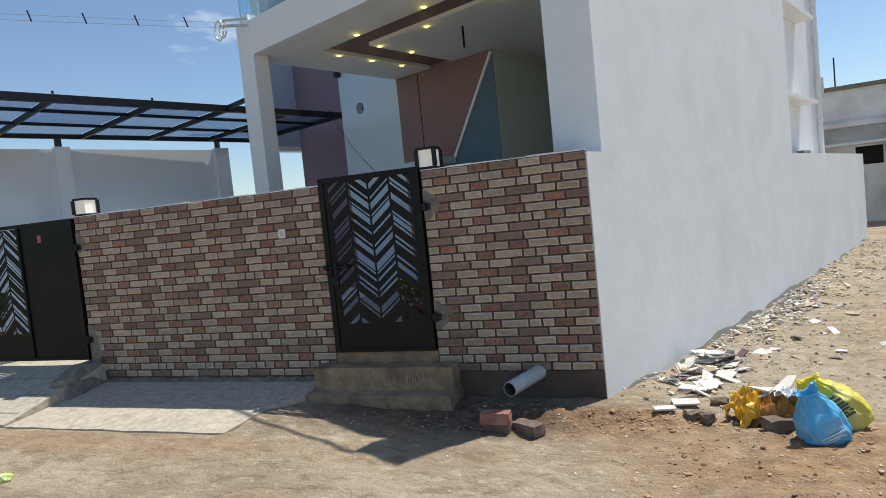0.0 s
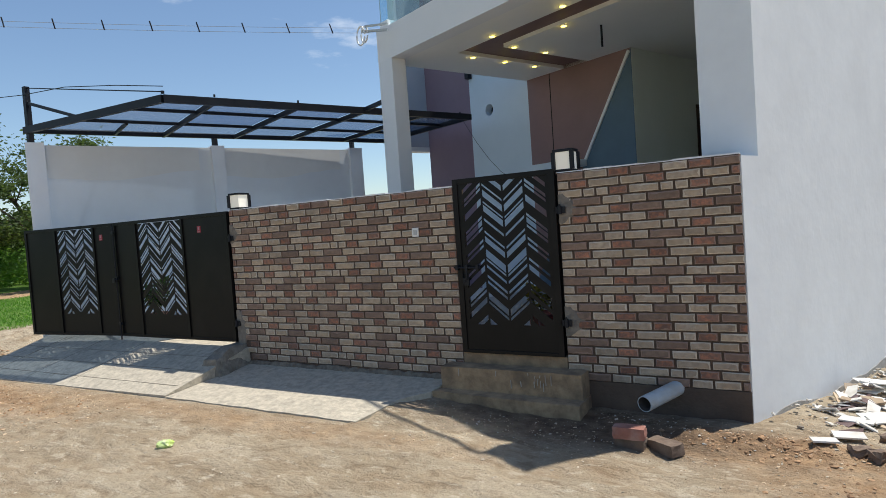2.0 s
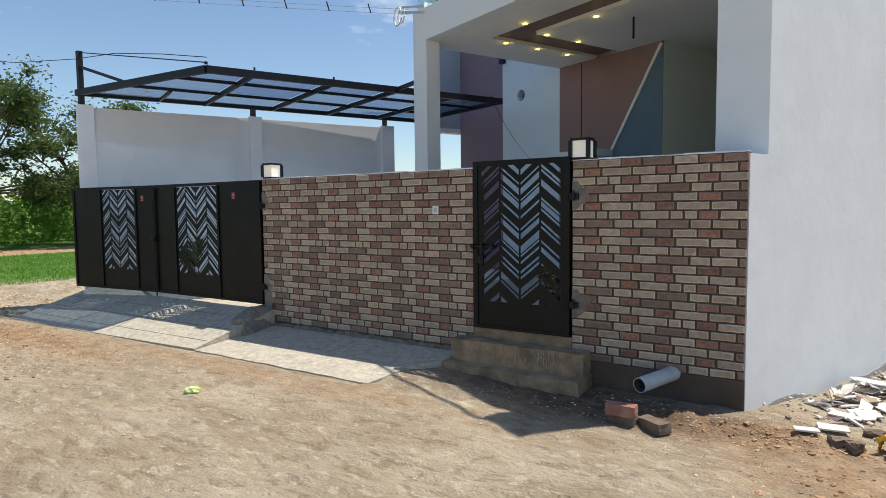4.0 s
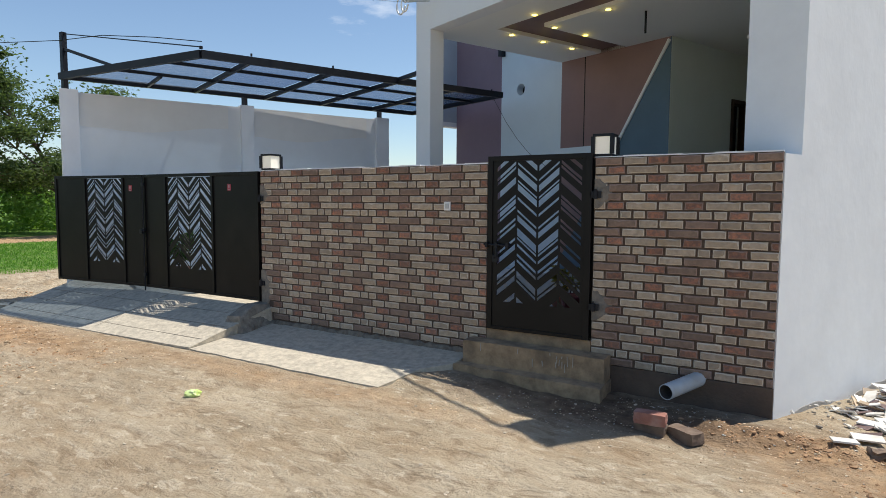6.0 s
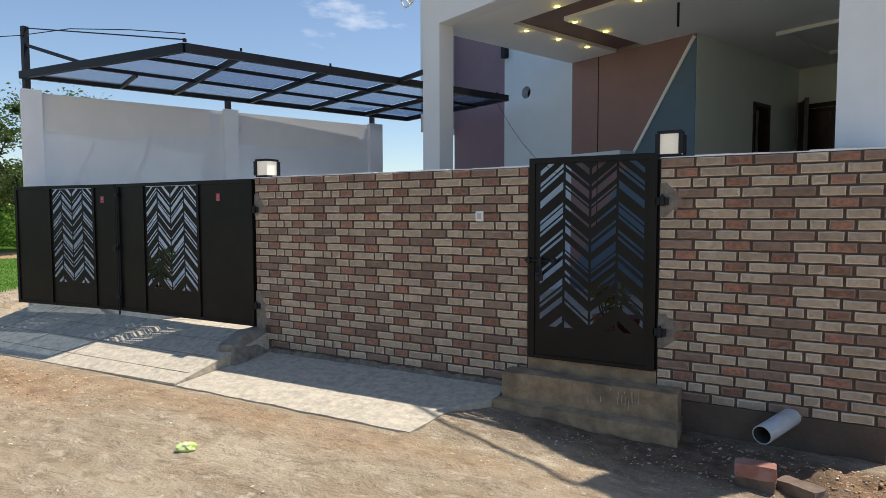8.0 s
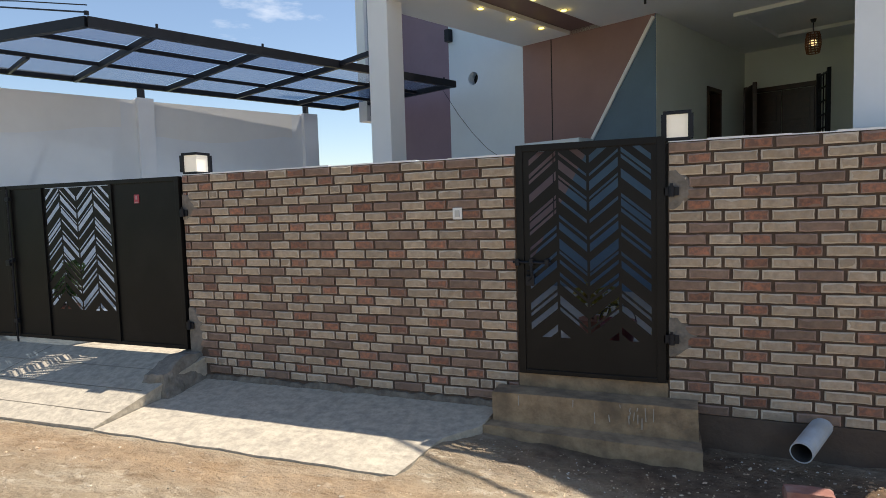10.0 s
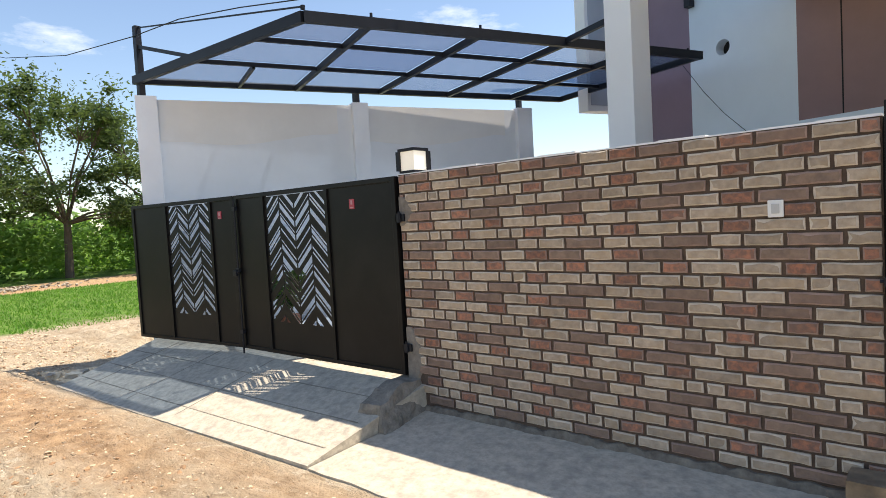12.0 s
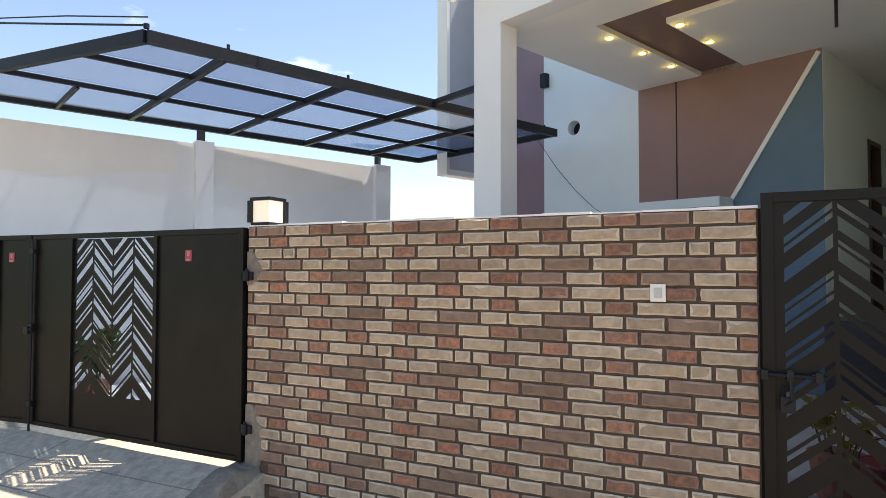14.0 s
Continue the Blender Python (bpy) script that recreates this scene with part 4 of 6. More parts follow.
tube(b, [(-2.30, GY - 0.03, 1.19), (-2.295, GY - 0.035, 1.09), (-2.32, GY - 0.03, 1.06)], 0.008, 6)
part("bolt", b, M_STEEL, small_gate, "black sliding bolt")
b = bmesh.new()
box(b, -2.34, -2.28, GY - 0.03, GY - 0.008, 1.03, 1.10, bevel=0.006)
tube(b, [(-2.33, GY - 0.02, 1.10), (-2.33, GY - 0.02, 1.135), (-2.29, GY - 0.02, 1.135), (-2.29, GY - 0.02, 1.10)], 0.006, 6)
part("padlock", b, M_STEEL, small_gate, "dark padlock")

big_gate = thing("driveway_gate", "closed black steel double gate with chevron-cut panels", "gate")


def leaf(xl, xr, cuts, m, sticker):
    """A gate leaf from xl to xr; cuts: the two uprights beside its cut panel."""
    made = []
    lf_ = part("gate_leaf", bx(xl, xl + 0.045, GY, GY + 0.045, 0.378, 1.935, bevel=0.004), M_BLACK, big_gate)
    made.append(lf_)
    def add(name, bm_, material=M_BLACK, label=""):
        made.append(part(name, bm_, material, lf_, label))
    add("frame_post", bx(xr - 0.045, xr, GY, GY + 0.045, 0.378, 1.935, bevel=0.004))
    add("frame_rail", bx(xl + 0.045, xr - 0.045, GY, GY + 0.045, 1.895, 1.935, bevel=0.004))
    add("frame_rail", bx(xl + 0.045, xr - 0.045, GY, GY + 0.045, 0.378, 0.412, bevel=0.004))
    c0, c1 = cuts
    for x in cuts:
        add("upright", bx(x - 0.018, x + 0.018, GY - 0.004, GY + 0.04, 0.405, 1.895, bevel=0.003))
    for a, e in ((xl + 0.045, c0 - 0.018), (c1 + 0.018, xr - 0.045)):
        add("sheet", bx(a, e, GY + 0.014, GY + 0.018, 0.405, 1.895))
    add("sheet", bx(c0 + 0.018, c1 - 0.018, GY + 0.014, GY + 0.018, 0.405, 0.69))
    bm_ = bmesh.new()
    chevron(bm_, c0 + 0.022, c1 - 0.022, 0.69, 1.888, GY + 0.014, 0.9, 0.93, 0.014)
    add("cut_panel", bm_, M_BLACK, "black steel sheet cut with chevron slots")
    sx = sticker
    add("sticker", bx(sx - 0.03, sx + 0.03, GY + 0.009, GY + 0.0138, 1.71, 1.79), M_STICK, "small red picture sticker")
    bm_ = bmesh.new()
    box(bm_, sx - 0.010, sx + 0.012, GY + 0.006, GY + 0.0088, 1.745, 1.78)
    box(bm_, sx - 0.022, sx + 0.022, GY + 0.006, GY + 0.0088, 1.715, 1.724)
    add("sticker_mark", bm_, M_STICK2)
    if m is not None:
        for o in made:
            o.data.transform(m)
    return lf_


M_STICK2 = mat("pink_sticker_print", (0.50, 0.30, 0.32), (0.42, 0.22, 0.25), 20.0, 0.5)
M_STICK = mat("red_sticker", (0.45, 0.06, 0.09), (0.35, 0.05, 0.07), 20.0, 0.5)
right_leaf = leaf(-7.76, -5.475, (-7.265, -6.31), None, -5.99)
swing = Matrix.Translation((-7.775, GY, 0)) @ pose(0, 0, 0, 0, 0, 6.5) @ Matrix.Translation((7.775, -GY, 0))
left_leaf = leaf(-9.66, -7.785, (-8.98, -8.17), swing, -8.02)
for z in (1.61, 0.60):
    hinge(big_gate, -5.44, z, GY - 0.005)
b = bmesh.new()
tube(b, [(-7.735, GY - 0.018, 0.33), (-7.735, GY - 0.018, 1.9)], 0.010, 8)
for z in (1.80, 1.18, 0.55):
    box(b, -7.76, -7.71, GY - 0.03, GY + 0.002, z - 0.02, z + 0.02, bevel=0.003)
part("drop_bolt", b, M_STEEL, big_gate, "long black drop bolt")
b = bmesh.new()
tube(b, [(-7.80, GY - 0.03, 1.16), (-7.70, GY - 0.03, 1.16)], 0.012, 8)
box(b, -7.79, -7.73, GY - 0.05, GY - 0.02, 1.12, 1.18, bevel=0.008)
part("latch", b, M_STEEL, big_gate)

# ---- boundary wall of the yard ----
left_wall = thing("wall_yard", "tall white rendered boundary wall with shallow piers", "wall", kind="structure")
part("panel", bx(-0.16, 0.0, 0.246, 2.77, -0.2, 3.275, m=LEFT), M_WALLSHADE, left_wall)
part("panel", bx(-0.16, 0.0, 3.0, 5.53, -0.2, 3.275, m=LEFT), M_WALLSHADE, left_wall)
for s0, s1 in ((0.0, 0.246), (2.77, 3.0), (5.53, 5.81)):
    part("pier", bx(-0.2, 0.09, s0, s1, -0.2, 3.305, m=LEFT, bevel=0.008), M_WHITE, left_wall)
# painted-in light along the wall top, stopping short for each pier's shade
for s0, s1 in ((0.256, 2.56), (3.01, 5.33)):
    wave = bmesh.new()
    n_w = 26
    rows_ = []
    for i in range(n_w + 1):
        s_ = s0 + (s1 - s0) * i / n_w
        z_ = 2.72 + 0.05 * math.sin((s_ - s0) * 2.6 + 2.2) + 0.02 * noise.noise((s_ * 4, 1.0, 0.0)) + 0.045 * (s_ - s0)
        rows_.append([wave.verts.new(LEFT @ Vector((x_, s_, q_))) for x_, q_ in ((0.004, z_), (0.004, 3.273), (0.001, z_), (0.001, 3.273))])
    for a_, c_ in zip(rows_, rows_[1:]):
        wave.faces.new((a_[0], c_[0], c_[1], a_[1]))
        wave.faces.new((a_[2], a_[0], c_[0], c_[2]))
    part("older_coat", wave, M_SUNBAND, left_wall, "warmer white band of painted-in light with an uneven lower edge")
part("far_panel", bx(-0.16, 0.0, 5.81, 12.0, -0.2, 1.9, m=LEFT), M_WHITE, left_wall)
yard = bmesh.new()
prism(yard, [(-9.72, 5.35), (-5.30, 5.12), (-0.4, 5.15), (-0.4 + 1.6, 9.0), (-4.3, 11.2), (-6.5, 11.0)], -0.1, 0.305)
tagged(finish("yard_paving", yard, M_YARD), "pale grey paved yard behind the wall", "paving", kind="structure")

# ---- canopy over the yard ----
canopy = thing("canopy", "black steel canopy with frosted polycarbonate sheets", "canopy")
CZ = 3.47
UR = -8.02


def cp(u, v, z=CZ):
    return H @ Vector((u, v, z))


def left_u(v):
    """The left edge follows the yard wall."""
    return -11.02 + 0.04 * (v - 0.78)


def front_v(u):
    return 0.78 + (u + 11.02) / (UR + 11.02) * (2.10 - 0.78)


def cbar(name, a, b_, w, h):
    part(name, bar(bmesh.new(), a, b_, w, h), M_STEEL, canopy)


RIBS = (2.75, 3.95, 5.05, 6.17)
PURLINS = (-9.85, -8.86)
LZ = CZ + 0.02
cbar("edge_beam", cp(-11.02, 0.78, LZ), cp(UR, front_v(UR), CZ - 0.015), 0.06, 0.10)
cbar("edge_beam", cp(UR, front_v(UR), CZ - 0.015), cp(UR, 7.24, CZ + 0.01), 0.06, 0.10)
cbar("edge_beam", cp(-11.02, 0.78, LZ), cp(left_u(7.15), 7.15, CZ - 0.01), 0.06, 0.08)
cbar("edge_beam", cp(left_u(7.15), 7.15, CZ - 0.01), cp(UR, 7.24, CZ + 0.01), 0.05, 0.08)
for v in RIBS:
    cbar("rib", cp(left_u(v) + 0.03, v, CZ - 0.01), cp(UR - 0.03, v, CZ - 0.01), 0.045, 0.07)
cbar("tie", cp(UR + 0.03, 5.05, CZ + 0.01), cp(-7.17, 5.02, CZ + 0.02), 0.045, 0.06)
cbar("rib", cp(left_u(2.0) + 0.03, 2.0, CZ - 0.01), cp(PURLINS[0] - 0.02, 2.0, CZ - 0.01), 0.035, 0.05)
for u in PURLINS:
    cbar("purlin", cp(u, front_v(u) + 0.03, CZ + 0.005), cp(u, 7.18, CZ + 0.005), 0.035, 0.045)
for u0, u1 in ((None, PURLINS[0]), PURLINS, (PURLINS[1], UR)):
    for k in range(5):
        hi = 7.18 if k == 4 else RIBS[k]
        lo1 = front_v(u1) if k == 0 else RIBS[k - 1]
        lo0 = RIBS[k - 1] if k else 0.80 if u0 is None else front_v(u0)
        a0, a1 = (left_u(lo0), left_u(hi)) if u0 is None else (u0, u0)
        q = [cp(a0 + 0.02, lo0 + 0.02), cp(u1 - 0.02, lo1 + 0.02), cp(u1 - 0.02, hi - 0.02), cp(a1 + 0.02, hi - 0.02)]
        part("sheet", prism(bmesh.new(), [(p.x, p.y) for p in q], CZ + 0.034, CZ + 0.042), M_POLY, canopy, "frosted polycarbonate sheet")
for s_, top in ((0.08, 4.19), (2.88, CZ), (5.67, CZ)):
    p = LEFT @ Vector((-0.08, s_, 0))
    part("post", bar(bmesh.new(), (p.x, p.y, 3.30), (p.x, p.y, top), 0.075, 0.075), M_STEEL, canopy)
p = LEFT @ Vector((-0.08, 0.08, 0))
c2 = cp(UR, front_v(UR))
cbar("stay", (p.x, p.y, 4.17), (c2.x, c2.y, CZ + 0.075), 0.014, 0.014)
m_ = Vector((p.x, p.y, 3.92)).lerp(Vector((c2.x, c2.y, CZ)), 0.40)
cbar("stay_bar", (p.x, p.y, 3.94), (m_.x, m_.y, CZ + 0.06), 0.035, 0.045)
for u, v in ((UR, front_v(UR)), (UR, 2.75), (UR, 3.95), (UR, 7.0)):
    q = cp(u, v)
    part("hook", tube(bmesh.new(), [(q.x, q.y, CZ + 0.05), (q.x, q.y, CZ + 0.085)], 0.022 if v < 2.5 else 0.014, 8), M_STEEL, canopy)

# ---- lamps on the wall ----
def box_lamp(x, z, bare=None, y=WY + 0.09):
    lt = thing("wall_top_lamp", "lit square box lamp with black frame on the wall", "lamp", "box lamps on the wall", at=pose(x, y, z))
    w, h = 0.080, 0.165
    part("base", bx(-w, w, -w, w, 0.0, 0.018, bevel=0.003), M_STEEL, lt)
    part("cap", bx(-w - 0.005, w + 0.005, -w - 0.005, w + 0.005, h, h + 0.022, bevel=0.003), M_STEEL, lt)
    for a in (-1, 1):
        for c in (-1, 1):
            if (a, c) == bare:
                continue
            part("corner_post", bx(a * w - 0.016, a * w + 0.016, c * w - 0.016, c * w + 0.016, 0.018, h), M_STEEL, lt)
    part("diffuser", bx(-w + 0.006, w - 0.006, -w + 0.006, w - 0.006, 0.018, h - 0.001), M_LAMPGLASS, lt, "warm white lit diffuser")
    return lt


box_lamp(-5.375, 1.952, (1, -1))
box_lamp(-1.35, 1.98)

# doorbell switch
sw = thing("bell_switch", "white plastic bell switch on the brick wall", "switch", at=pose(-2.85, WY - 0.014, 1.545))
part("plate", bx(-0.036, 0.036, -0.014, 0.0, -0.043, 0.043, bevel=0.006), M_SWITCH, sw)
M_ROCKER = mat("grey_rocker_plastic", (0.50, 0.50, 0.49), (0.46, 0.46, 0.45), 8.0, 0.4)
part("rocker", bx(-0.018, 0.018, -0.02, -0.012, -0.024, 0.024, bevel=0.003), M_ROCKER, sw)

# sconce and pendant, rod on the ceiling
p = H @ Vector((-8.60, VB - 0.06, 4.33))
sc = thing("wall_sconce", "small black wall lamp on the pale wall", "lamp", at=Matrix.Translation(p) @ pose(0, 0, 0, 0, 0, HA))
part("body", bx(-0.05, 0.05, -0.05, 0.05, 0.0, 0.2, bevel=0.008), M_STEEL, sc)
part("bracket", bx(-0.02, 0.02, 0.05, 0.06, 0.05, 0.15), M_STEEL, sc)
rod = finish("fan_rod", tube(bmesh.new(), [H @ Vector((-4.55, 6.53, CEIL)), H @ Vector((-4.55, 6.53, 3.70))], 0.014, 10), M_STEEL)
tagged(rod, "black ceiling rod without its fan", "fan rod")
p = H @ Vector((-3.71, 9.75, 0))
pend = thing("pendant_lamp", "woven brown basket pendant lamp under the ceiling", "lamp", at=Matrix.Translation((p.x, p.y, 0)))
part("cord", tube(bmesh.new(), [(0, 0, CEIL), (0, 0, 3.80)], 0.007, 6), M_STEEL, pend)
part("canopy_cup", tube(bmesh.new(), [(0, 0, CEIL), (0, 0, CEIL - 0.04)], 0.04, 12, 0.025), M_STEEL, pend)
b = bmesh.new()
for k in range(9):
    z = 3.52 + 0.033 * k
    r = 0.075 + 0.02 * math.sin(math.pi * k / 8)
    ring = [(r * math.cos(2 * math.pi * i / 16), r * math.sin(2 * math.pi * i / 16), z) for i in range(17)]
    tube(b, ring, 0.008, 5, cap=False)
for i in range(12):
    a = 2 * math.pi * i / 12
    tube(b, [((0.075 + 0.02 * math.sin(math.pi * k / 4)) * math.cos(a), (0.075 + 0.02 * math.sin(math.pi * k / 4)) * math.sin(a), 3.52 + 0.066 * k) for k in range(5)], 0.006, 5)
part("shade", b, mat("woven_cane", (0.20, 0.085, 0.035), (0.13, 0.055, 0.025), 30, 0.7), pend, "brown woven cane shade")
b = bmesh.new()
bmesh.ops.create_uvsphere(b, u_segments=12, v_segments=8, radius=0.045, matrix=Matrix.Translation((0, 0, 3.66)))
part("bulb", b, M_BULB, pend, "glowing warm bulb", True)

# ---- wires ----
def wire(name, pts, r, label, ticks=0.0):
    t = thing(name, label, "cable")
    b_ = bmesh.new()
    tube(b_, pts, r, 6)
    part("cable", b_, M_STEEL, t)
    return t


a0 = Vector((-4.80, 7.18, 4.40))
dirw = Vector((-0.755, -0.655, 0.055))
svc = thing("service_cable", "twin overhead service cable with short black spacers", "cable")
for off in (0.0, 0.07):
    pts = [a0 + dirw * (0.7 * k) + Vector((0, 0, off - 0.012 * k * (20 - k) * 0.12)) for k in range(21)]
    part("cable", tube(bmesh.new(), pts, 0.0028, 5), M_PIPE, svc)
for i in range(22):
    k = 0.83 + 0.85 * i
    q = a0 + dirw * (0.7 * k) + Vector((0, 0, -0.012 * k * (20 - k) * 0.12))
    part("spacer", tube(bmesh.new(), [q + Vector((0.02, 0, -0.01)), q + Vector((-0.03, 0, 0.13))], 0.009, 6), M_STEEL, svc)
cl = thing("cable_bracket", "galvanised bracket with coiled cable on the beam", "bracket", at=Matrix.Translation((-4.62, 7.02, 4.33)) @ pose(0, 0, 0, 0, 0, HA))
b = bmesh.new()
bar(b, (0.25, 0.02, -0.03), (-0.18, -0.12, 0.05), 0.035, 0.03)
bar(b, (0.25, 0.02, 0.05), (-0.10, -0.12, 0.10), 0.03, 0.025)
part("arm", b, M_PIPE, cl)
b = bmesh.new()
tube(b, [(-0.22 + 0.11 * math.cos(a * 0.5), -0.13, 0.0 + 0.13 * math.sin(a * 0.5)) for a in range(13)], 0.013, 6)
tube(b, [(-0.17 + 0.09 * math.cos(a * 0.5), -0.10, 0.01 + 0.11 * math.sin(a * 0.5)) for a in range(13)], 0.013, 6)
part("coil", b, M_SWITCH, cl, "pale coiled cable")
wire("yard_wire", [(-6.62, 5.03, 3.62), (-7.6, 5.02, 3.80), (-8.8, 5.0, 3.98), (-9.99, 5.0, 4.06), (-12.2, 5.0, 4.30), (-15.0, 5.0, 4.85), (-18.8, 4.8, 5.9), (-30, 3.0, 9.8)], 0.006, "thin black overhead wire to the canopy")
wire("drop_wire", [H @ Vector((-8.02, 7.2, 3.5)), H @ Vector((-8.55, 7.5, 3.52)), H @ Vector((-8.2, 7.5, 3.06)), H @ Vector((-7.9, 7.5, 2.73)), H @ Vector((-7.6, 7.5, 2.46)), H @ Vector((-7.0, 7.5, 2.1))], 0.004, "thin grey wire hanging from the canopy to the ledge")

# unseen cable, added to cast the curved shadow line across apron and earth
wire("roof_cable", [H @ Vector((-6.9, 4.93, 4.95)), (-4.2, 6.82, 4.86), (-3.2, 6.38, 4.80), (-2.11, 5.98, 4.80), (-1.55, 5.72, 4.80), (-1.18, 5.62, 4.80), (-0.76, 5.45, 4.80), (-0.47, 5.27, 4.82), SIDE @ Vector((-0.3, 0.24, 4.9))], 0.021, "unseen black cable by the porch roof that casts a ground shadow")

# ---- greenery beyond the road ----
def leaf_cloud(blobs, count, size, seed, flat=0.6, loose=False):
    """Folded leaves strewn through the shells of rough blobs (x, y, z, rx, ry, rz)."""
    rng = np.random.default_rng(seed)
    vol = np.array([b_[3] * b_[4] * b_[5] for b_ in blobs]) ** 0.8
    pick = rng.choice(len(blobs), count, p=vol / vol.sum())
    bl = np.array(blobs)[pick]
    d = rng.normal(size=(count, 3))
    d /= np.linalg.norm(d, axis=1)[:, None]
    r = rng.uniform(0.35, 1.0, count) ** 0.5
    if loose:
        r = np.abs(rng.normal(0, 0.85, count))
    r *= 1 + 0.25 * np.sin(d[:, 0] * 7 + bl[:, 0]) * np.cos(d[:, 2] * 6 + bl[:, 1])
    c = bl[:, :3] + d * bl[:, 3:] * r[:, None]
    c[:, 2] = np.maximum(c[:, 2], 0.05)
    a = rng.normal(size=(count, 3))
    a[:, 2] *= flat
    a /= np.linalg.norm(a, axis=1)[:, None]
    n = np.cross(a, rng.normal(size=(count, 3)))
    n /= np.linalg.norm(n, axis=1)[:, None]
    s = size * rng.uniform(0.6, 1.4, count)[:, None]
    up = np.cross(a, n) * s * 0.18
    v = np.stack([c - a * s, c + n * s * 0.45 + up, c + a * s, c - n * s * 0.45 + up], 1).reshape(-1, 3)
    f = np.arange(count * 4).reshape(-1, 4)
    f = np.concatenate([f[:, [0, 1, 2]], f[:, [0, 2, 3]]])
    return v, f


def leaf_mesh(name, v, f, material):
    me = bpy.data.meshes.new(name)
    me.from_pydata(v.tolist(), [], f.tolist())
    me.materials.append(material)
    return me


def leaf_mat(name, c1, c2):
    m = mat(name, c1, c2, 1.2, 0.6, rnd=0.35, spec=0.3)
    n, l = m.node_tree.nodes, m.node_tree.links
    t = n.new("ShaderNodeBsdfTranslucent")
    t.inputs["Color"].default_value = (c1[0] * 1.5, c1[1] * 1.5, c1[2] * 0.8, 1)
    x = n.new("ShaderNodeMixShader")
    x.inputs[0].default_value = 0.45
    l.new(n["Principled BSDF"].outputs[0], x.inputs[1])
    l.new(t.outputs[0], x.inputs[2])
    l.new(x.outputs[0], n["Material Output"].inputs["Surface"])
    return m


M_LEAF = leaf_mat("tree_leaves", (0.10, 0.148, 0.060), (0.052, 0.080, 0.032))
M_SHRUB = leaf_mat("shrub_leaves", (0.185, 0.31, 0.08), (0.10, 0.185, 0.048))
M_SHRUB2 = leaf_mat("yellow_green_leaves", (0.40, 0.50, 0.06), (0.24, 0.34, 0.05))
M_GRASS = leaf_mat("grass_blades", (0.12, 0.27, 0.035), (0.075, 0.19, 0.025))
M_BARK = mat("tree_bark", (0.13, 0.10, 0.075), (0.08, 0.06, 0.045), 6.0, 0.9, bump=0.6, bump_scale=20)


def tree(x, y, height, spread, seed, label):
    rng = random.Random(seed)
    t = thing("tree", label, "tree", "trees beyond the field", at=pose(x, y, 0))
    b_ = bmesh.new()
    fork = height * 0.28
    tube(b_, [(0, 0, -0.1), (0.06, 0.03, fork * 0.5), (0.0, 0.08, fork)], 0.17, 9, 0.13)
    blobs = []
    for k in range(13):
        a = 2 * math.pi * k * 0.382 + rng.uniform(-0.3, 0.3)
        rr = spread * rng.uniform(0.35, 0.95)
        zz = height * rng.uniform(0.30, 0.88)
        tip = Vector((rr * math.cos(a), rr * math.sin(a), zz))
        mid = Vector((tip.x * 0.35, tip.y * 0.35, fork + (zz - fork) * 0.45))
        tube(b_, [(0, 0.05, fork * 0.95), mid, tip], 0.075, 6, 0.02)
        for q in range(5):
            side_ = tip + Vector((rng.uniform(-1, 1), rng.uniform(-1, 1), rng.uniform(-0.4, 0.8))) * spread * 0.34
            tube(b_, [mid.lerp(tip, 0.55), side_], 0.03, 5, 0.01)
            blobs.append((side_.x, side_.y, side_.z, spread * rng.uniform(0.14, 0.24), spread * rng.uniform(0.14, 0.24), spread * rng.uniform(0.09, 0.16)))
        blobs.append((tip.x, tip.y, tip.z, spread * rng.uniform(0.17, 0.30), spread * rng.uniform(0.17, 0.30), spread * rng.uniform(0.10, 0.19)))
    blobs.append((0, 0, height * 0.86, spread * 0.25, spread * 0.25, height * 0.09))
    part("trunk", b_, M_BARK, t)
    v, f = leaf_cloud(blobs, 22000, 0.085, seed, loose=True)
    ob = new("crown", leaf_mesh("crown", v, f, M_LEAF))
    ob.parent = t
    return t


tree(-29.9, 10.6, 8.3, 3.2, 5, "tall airy tree with dark green leaves above shrubs")
tree(-28.9, 5.6, 8.4, 3.5, 11, "tall airy tree with dark green leaves above shrubs")
tree(-28.5, 14.2, 6.9, 3.0, 23, "tall airy tree with dark green leaves above shrubs")
tree(-31.0, 1.0, 8.2, 3.4, 31, "tall airy tree with dark green leaves above shrubs")
rng_ = random.Random(4)
blobs = [(-31.0 - rng_.uniform(0, 4), -14 + 0.5 * k, rng_.uniform(0.5, 2.0), rng_.uniform(0.9, 1.8), rng_.uniform(0.9, 1.6), rng_.uniform(0.8, 1.7)) for k in range(96)]
v, f = leaf_cloud(blobs, 42000, 0.13, 8)
tagged(new("shrubs", leaf_mesh("shrubs", v, f, M_SHRUB)), "dense bright green shrubs behind the earth path", "shrubs", kind="stuff")
blobs = [(-29.4 - rng_.uniform(0, 1), -3 + 0.8 * k, 0.9, 0.9, 0.8, rng_.uniform(0.6, 1.2)) for k in range(12)]
v, f = leaf_cloud(blobs, 8000, 0.13, 9)
tagged(new("shrubs", leaf_mesh("shrubs", v, f, M_SHRUB2)), "yellow-green shrubs beside the earth path", "shrubs", kind="stuff")
blobs = [(-38 - rng_.uniform(0, 6), -40 + 3.0 * k, 1.2, 3.0, 3.0, rng_.uniform(1.6, 3.0)) for k in range(40)]
v, f = leaf_cloud(blobs, 14000, 0.35, 10)
tagged(new("far_woods", leaf_mesh("far_woods", v, f, M_SHRUB)), "far green woods behind the shrubs", "woods", kind="stuff")
ng = 40000
rg = np.random.default_rng(3)
